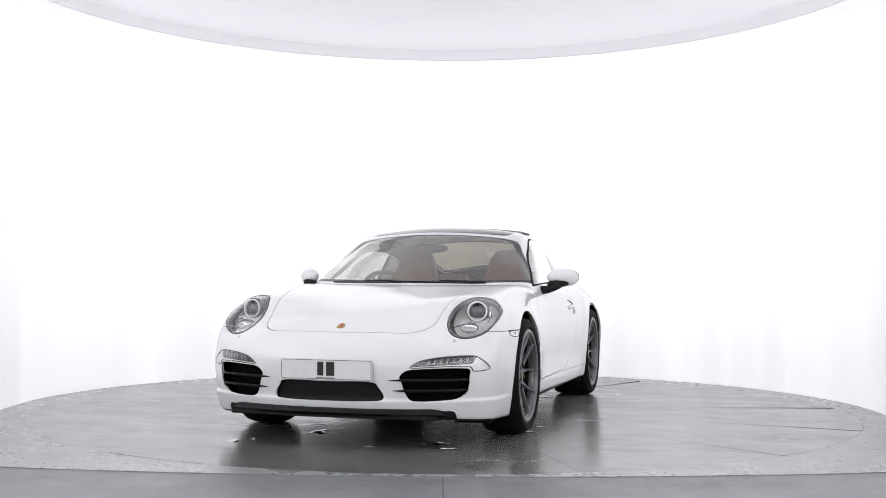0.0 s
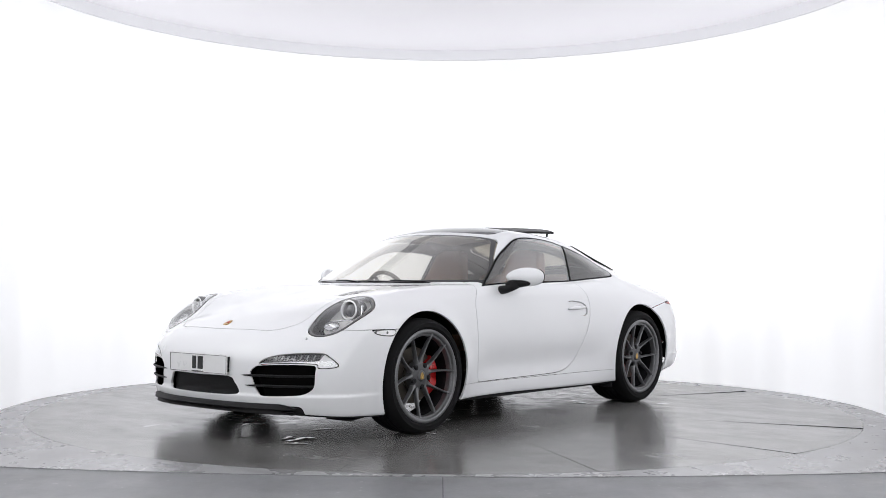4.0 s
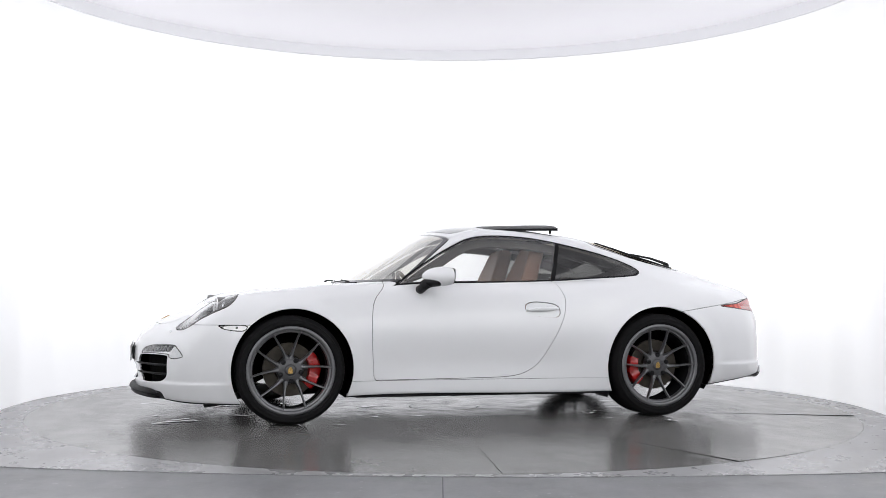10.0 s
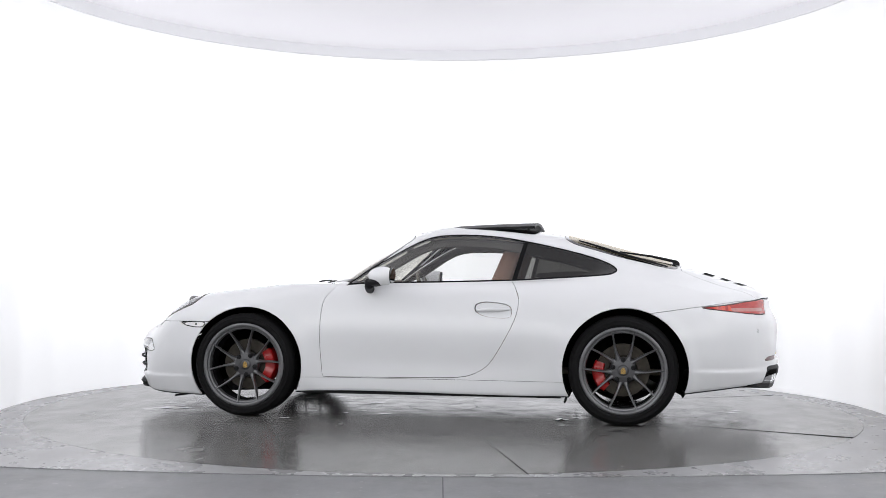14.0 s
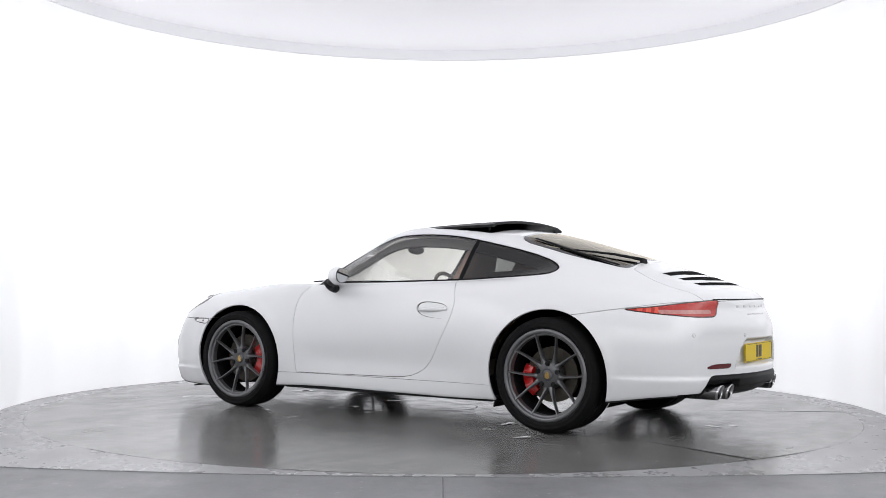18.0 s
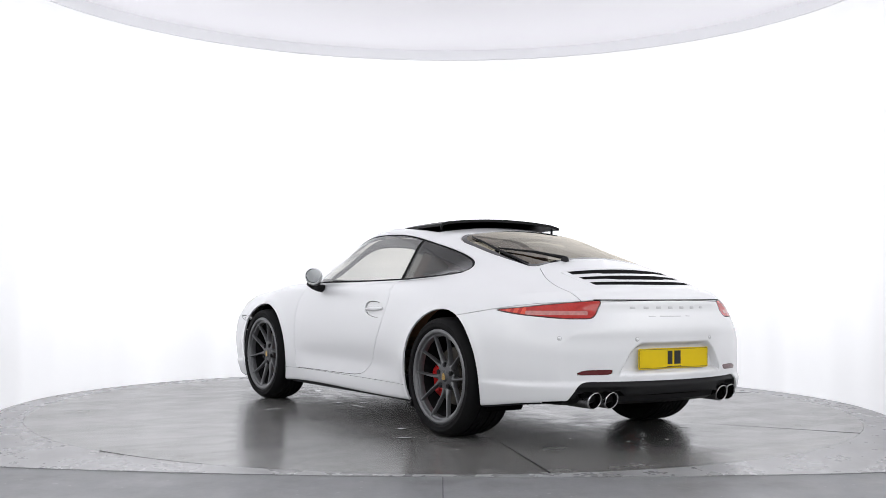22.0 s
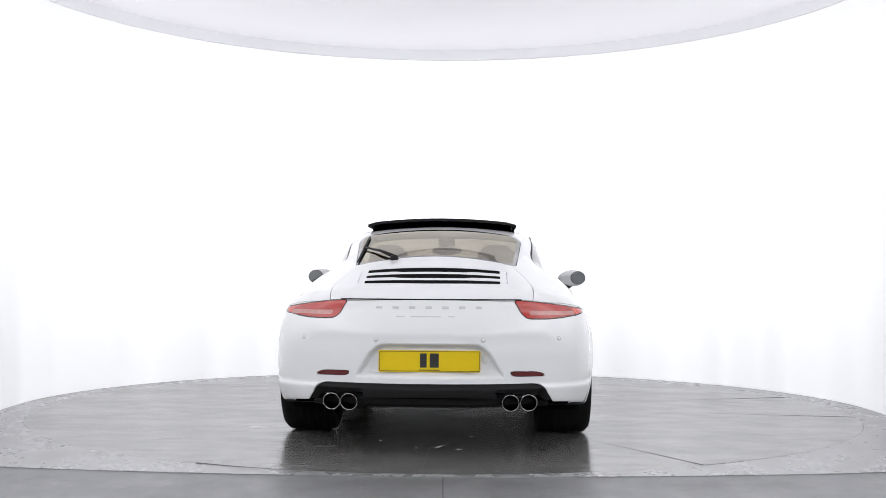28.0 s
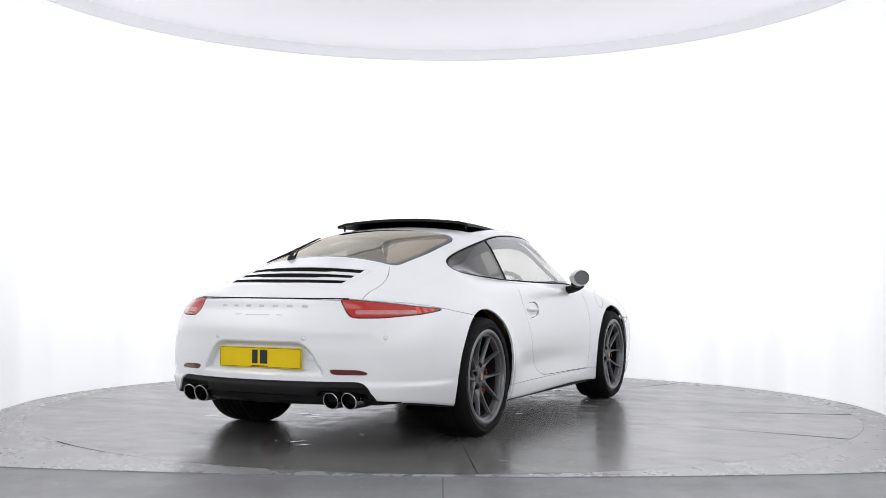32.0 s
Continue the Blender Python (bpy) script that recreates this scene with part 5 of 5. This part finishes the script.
def rear_details(car):
    number_plate(car, -2.215, 0.479, True)
    # four tail pipes
    for y in (0.508, 0.415, -0.415, -0.508):
        m = pose(-2.058 - (0.026 if abs(y) < 0.46 else 0), y, 0.266)
        pipe = lathe([(0.036, 0.12), (0.0385, 0.0), (0.0395, -0.092), (0.0425, -0.098), (0.0440, -0.090), (0.0440, 0.10)], 40, "x", m)
        lip = lathe([(0.0385, -0.086), (0.0400, -0.0945), (0.0425, -0.0990), (0.0448, -0.0945), (0.0448, -0.086)], 40, "x", m)
        for shaped in (pipe, lip):
            for v in shaped.verts:
                if v.co.x < m.translation.x - 0.045:
                    v.co.x -= (v.co.z - 0.266) * 0.30
        ob = part("tail_pipe", pipe, PIPE_STEEL, car, "polished round tail pipe")
        part("pipe_lip", lip, CHROME, ob, "bright rolled lip")
        part("pipe_inside", lathe([(0.037, 0.1), (0.037, 0.02), (0.0005, 0.02)], 28, "x", m), GAP_SHADE, ob)
    bm = bmesh.new()
    rows = []
    for k in range(41):
        u = -1 + k / 20
        a = 0.615 * u
        xr = -2.252 + tail_bow(abs(a))
        e = 0.05 * max(0, abs(u) - 0.82) / 0.18
        rows.append([bm.verts.new(p) for p in ((xr + 0.075, a, 0.312 - e), (xr + 0.050, a, 0.285 - e * 0.5), (xr + 0.062, a, 0.256), (xr + 0.105, a, 0.236), (xr + 0.34, a, 0.228), (xr + 0.34, a, 0.30))])
    for a_, b_ in zip(rows, rows[1:]):
        for i in range(6):
            bm.faces.new((a_[i], a_[(i + 1) % 6], b_[(i + 1) % 6], b_[i]))
    bm.faces.new(rows[0]), bm.faces.new(rows[-1])
    bmesh.ops.recalc_face_normals(bm, faces=bm.faces)
    soft_edges(part("rear_valance", bm, BLACK_PLASTIC, car, "black rear valance round the tail pipes"), 40)
    part("silencer", box(0.44, 1.20, 0.09, pose(-1.82, 0, 0.295), 0.03), BARREL, car, "dull steel silencer")
    # dark strip for the shaded gap under the engine lid's edge, from lamp to lamp
    gap_line = []
    for k in range(33):
        y = -0.47 + 0.94 * k / 32
        p, n = on_skin(-2.7, y, 0.7925, (1, 0, 0))
        gap_line.append(p)
    part("lid_gap_shade", tube(gap_line, 0.0042, 6), BLACK_PLASTIC, car, "dark strip for the shaded gap under the lid edge")
    # lettering on the tail as plain bars
    for k in range(7):
        y = 0.262 - 0.0855 * k
        p, n = on_skin(-2.7, y, 0.752, (1, 0, 0))
        m = Matrix.Translation(p) @ n.to_track_quat("Z", "Y").to_matrix().to_4x4()
        part("badge_bar", box(0.033, 0.0135, 0.002, m, 0.0008), SILVER, car)
    for y, w in ((0.150, 0.045), (0.020, 0.155), (-0.112, 0.034)):
        p, n = on_skin(-2.7, y, 0.706, (1, 0, 0))
        m = Matrix.Translation(p) @ n.to_track_quat("Z", "Y").to_matrix().to_4x4()
        part("badge_bar", box(w, 0.006, 0.002, m, 0.0008), SILVER, car)
    for y, z in ((0.273, 0.586), (-0.273, 0.586), (0.668, 0.592), (-0.668, 0.592)):
        p, n = on_skin(-2.7, y, z, (1, 0, 0))
        m = Matrix.Translation(p) @ n.to_track_quat("Z", "Y").to_matrix().to_4x4()
        sensor = part("parking_sensor", lathe([(0.0095, -0.002), (0.0095, 0.0003), (0.0005, 0.0006)], 24, "z", m), PAINT, car)
        part("sensor_ring", lathe([(0.0098, -0.003), (0.0098, 0.0007), (0.0122, 0.0007), (0.0122, -0.003)], 24, "z", m), SENSOR_GREY, sensor)
    p, n = on_skin(-2.7, -0.288, 0.487, (1, 0, 0))
    part("tow_cover", lathe([(0.021, -0.001), (0.021, 0.001), (0.018, 0.0018), (0.0005, 0.002)], 32, "z", Matrix.Translation(p) @ n.to_track_quat("Z", "Y").to_matrix().to_4x4()), PAINT, car)
    # rear wiper: blade along the glass edge, arm from a pivot at its foot
    blade = []
    for k in range(13):
        u = k / 12
        p, n = on_skin(-0.93 - 0.58 * u, 0.440 + 0.010 * u, 1.7, (0, 0, -1))
        blade.append(p + n * 0.008)
    w = part("rear_wiper", tube(blade, [0.005 + 0.003 * math.sin(math.pi * k / 12) for k in range(13)], 8), BLACK_PLASTIC, car, "black rear wiper")
    p, n = on_skin(-1.575, 0.235, 1.7, (0, 0, -1))
    q, nq = on_skin(-1.20, 0.437, 1.7, (0, 0, -1))
    part("wiper_arm", tube([p + n * 0.018, p.lerp(q, 0.45) + n * 0.024, q + nq * 0.014], [0.011, 0.008, 0.005], 10), BLACK_PLASTIC, w)
    part("wiper_pivot", lathe([(0.026, -0.02), (0.024, 0.006), (0.019, 0.018), (0.014, 0.024), (0.0005, 0.026)], 20, "z", Matrix.Translation(p) @ n.to_track_quat("Z", "Y").to_matrix().to_4x4()), BLACK_PLASTIC, w)
    # raised sliding roof panel
    bm = bmesh.new()
    grid = {}
    nx, ny = 18, 16
    for lev in (0, 1):
        for i in range(nx + 1):
            for j in range(ny + 1):
                u, v = i / nx, -1 + 2 * j / ny
                x = -0.03 - 0.615 * u
                y = v * (0.485 - 0.012 * (1 - u))
                edge = 0.010 * (max(0, abs(v) - 0.85) / 0.15) ** 2
                z = 1.276 + 0.041 * u - 0.015 * u * u - 0.13 * y * y - edge + (0 if lev else -0.013 - 0.004 * u)
                grid[lev, i, j] = bm.verts.new((x, y, z))
    for i in range(nx):
        for j in range(ny):
            bm.faces.new([grid[1, i, j], grid[1, i + 1, j], grid[1, i + 1, j + 1], grid[1, i, j + 1]])
            bm.faces.new([grid[0, i, j], grid[0, i, j + 1], grid[0, i + 1, j + 1], grid[0, i + 1, j]])
    for i in range(nx):
        bm.faces.new([grid[0, i, 0], grid[0, i + 1, 0], grid[1, i + 1, 0], grid[1, i, 0]])
        bm.faces.new([grid[0, i, ny], grid[1, i, ny], grid[1, i + 1, ny], grid[0, i + 1, ny]])
    for j in range(ny):
        bm.faces.new([grid[0, 0, j], grid[1, 0, j], grid[1, 0, j + 1], grid[0, 0, j + 1]])
        bm.faces.new([grid[0, nx, j], grid[0, nx, j + 1], grid[1, nx, j + 1], grid[1, nx, j]])
    bmesh.ops.recalc_face_normals(bm, faces=bm.faces)
    roof = soft_edges(part("sliding_roof", bm, ROOF_BLACK, car, "raised black glass sliding roof"), 40)
    for side in (1, -1):
        part("roof_lifter", box(0.016, 0.010, 0.045, pose(-0.60, side * 0.455, 1.246), 0.003), BLACK_PLASTIC, roof)
        # black flaps behind the front wheels and before the rear wheels
        part("stone_guard", box(0.012, 0.20, 0.075, pose(-0.872, side * 0.745, 0.168, 0, -16, 0), 0.004), BLACK_PLASTIC, car)
        part("sill_lip", box(1.66, 0.024, 0.014, pose(-0.01, side * 0.806, 0.165), 0.005), BLACK_PLASTIC, car, "black strip under the sill")
        part("air_guide", box(0.16, 0.20, 0.012, pose(1.66, side * 0.68, 0.128, 0, 8, 0), 0.004), BLACK_PLASTIC, car)


def seat(car, y):
    base = part("seat", box(0.50, 0.48, 0.14, pose(-0.05, y, 0.50, 0, 6, 0), 0.05, 4), LEATHER, car, "tan leather sports seat")
    bm = bmesh.new()
    rows = []
    for k in range(13):
        u = k / 12
        x, z = -0.28 - 0.24 * u, 0.50 + 0.63 * u
        w = 0.240 - 0.03 * u if u < 0.5 else 0.225 - 0.115 * ((u - 0.5) / 0.5) ** 0.75
        if u > 0.93:
            w -= 0.03
        d = 0.075 - 0.025 * u
        row = []
        for j in range(16):
            a = 2 * math.pi * j / 16
            c, s = math.cos(a), math.sin(a)
            q = 0.45
            px = math.copysign(abs(c) ** q, c) * d + (0.04 * (abs(s) ** 3) if c > 0 else 0)
            row.append(bm.verts.new((x + px, y + math.copysign(abs(s) ** q, s) * w, z)))
        rows.append(row)
    for a_, b_ in zip(rows, rows[1:]):
        for j in range(16):
            bm.faces.new((a_[j], a_[(j + 1) % 16], b_[(j + 1) % 16], b_[j]))
    bm.faces.new(rows[0]), bm.faces.new(rows[-1])
    bmesh.ops.recalc_face_normals(bm, faces=bm.faces)
    bmesh.ops.bevel(bm, geom=[e for e in bm.edges if e.verts[0] in rows[-1] and e.verts[1] in rows[-1]], offset=0.02, segments=2, affect="EDGES")
    part("backrest", bm, LEATHER, base)


def cabin(car):
    part("cabin_floor", box(2.3, 1.40, 0.03, pose(-0.35, 0, 0.32)), CABIN_DARK, car, "dark cabin floor")
    part("tunnel", box(1.2, 0.22, 0.26, pose(0.05, 0, 0.46, 0, 4, 0), 0.04), CABIN_DARK, car, "centre console")
    dash = bmesh.new()
    rows = []
    for k in range(25):
        y = -0.68 + 1.36 * k / 24
        hump = 0.035 * math.exp(-((y + 0.36) / 0.17) ** 2)
        b = 0.20 * y * y
        rows.append([dash.verts.new((x - b, y, z)) for x, z in ((0.72, 0.83), (0.62, 0.862), (0.48, 0.868 + hump), (0.36, 0.845 + hump), (0.30, 0.79), (0.36, 0.60), (0.72, 0.55))])
    for a_, b_ in zip(rows, rows[1:]):
        for j in range(7):
            dash.faces.new((a_[j], a_[(j + 1) % 7], b_[(j + 1) % 7], b_[j]))
    dash.faces.new(rows[0]), dash.faces.new(rows[-1])
    bmesh.ops.recalc_face_normals(dash, faces=dash.faces)
    part("dashboard", dash, CABIN_DARK, car, "charcoal dashboard")
    ring = [(0.185 * math.cos(a), 0.185 * math.sin(a), 0) for a in np.linspace(0, 2 * math.pi, 41)[:-1]]
    m = pose(0.22, -0.36, 0.785, 0, -66, 0)
    wheel = part("steering_wheel", tube([m @ Vector(p) for p in ring], 0.015, 10, True), CABIN_DARK, car, "dark steering wheel")
    part("wheel_boss", box(0.14, 0.15, 0.05, m, 0.02), CABIN_DARK, wheel)
    for a in (90, 210, 330):
        e = m @ Vector((0.18 * math.cos(radians(a + 0)), 0.18 * math.sin(radians(a + 0)), 0))
        part("wheel_spoke", tube([m @ Vector((0, 0, 0)), e], 0.012, 8), RIM_EDGE, wheel)
    part("steering_column", tube([m @ Vector((0, 0, -0.01)), m @ Vector((0.0, 0, -0.22))], 0.04, 10), CABIN_DARK, car)
    for y in (0.36, -0.36):
        seat(car, y)
        part("rear_seat", box(0.34, 0.44, 0.12, pose(-0.83, y * 0.9, 0.60, 0, 10, 0), 0.04, 3), LEATHER, car, "small tan rear seat")
        part("rear_backrest", box(0.10, 0.44, 0.36, pose(-1.03, y * 0.9, 0.78, 0, -22, 0), 0.04, 3), LEATHER, car)
    part("parcel_shelf", box(0.45, 1.10, 0.03, pose(-1.30, 0, 0.88, 0, 4, 0)), SHELF, car, "beige parcel shelf")
    mirror = bmesh.new()
    bmesh.ops.create_uvsphere(mirror, u_segments=24, v_segments=14, radius=1.0)
    bmesh.ops.scale(mirror, vec=(0.022, 0.110, 0.032), verts=mirror.verts)
    bmesh.ops.transform(mirror, matrix=pose(0.29, 0, 1.118, 0, -8, 4), verts=mirror.verts)
    im = part("interior_mirror", mirror, BLACK_PLASTIC, car, "oval interior mirror")
    part("sensor_housing", box(0.10, 0.12, 0.020, pose(0.262, 0, 1.178, 0, 26, 0), 0.008), CABIN_DARK, car, "dark sensor housing behind the windscreen")
    part("mirror_stem", tube([(0.29, 0, 1.13), (0.27, 0, 1.19)], 0.010, 8), BLACK_PLASTIC, im)


build_studio()
TURNTABLE = build_turntable()
CAR = build_car()
arch_liners(CAR)
for wx, wy, wr, ww, wt, wg in WHEELS:
    for sgn in (1, -1):
        build_wheel(CAR, wx, wy, wr, ww, wt, wg, sgn)
front_details(CAR)
rear_details(CAR)
door_mirror(CAR, 1)
door_mirror(CAR, -1)
cabin(CAR)


def motions():
    walk(CAR, [(float(t), turned(t)) for t in range(33)])
    walk(TURNTABLE, [(float(t), pose(0, 0, 0, 0, 0, TURN_START + TURN_RATE * t)) for t in range(33)])


motions()
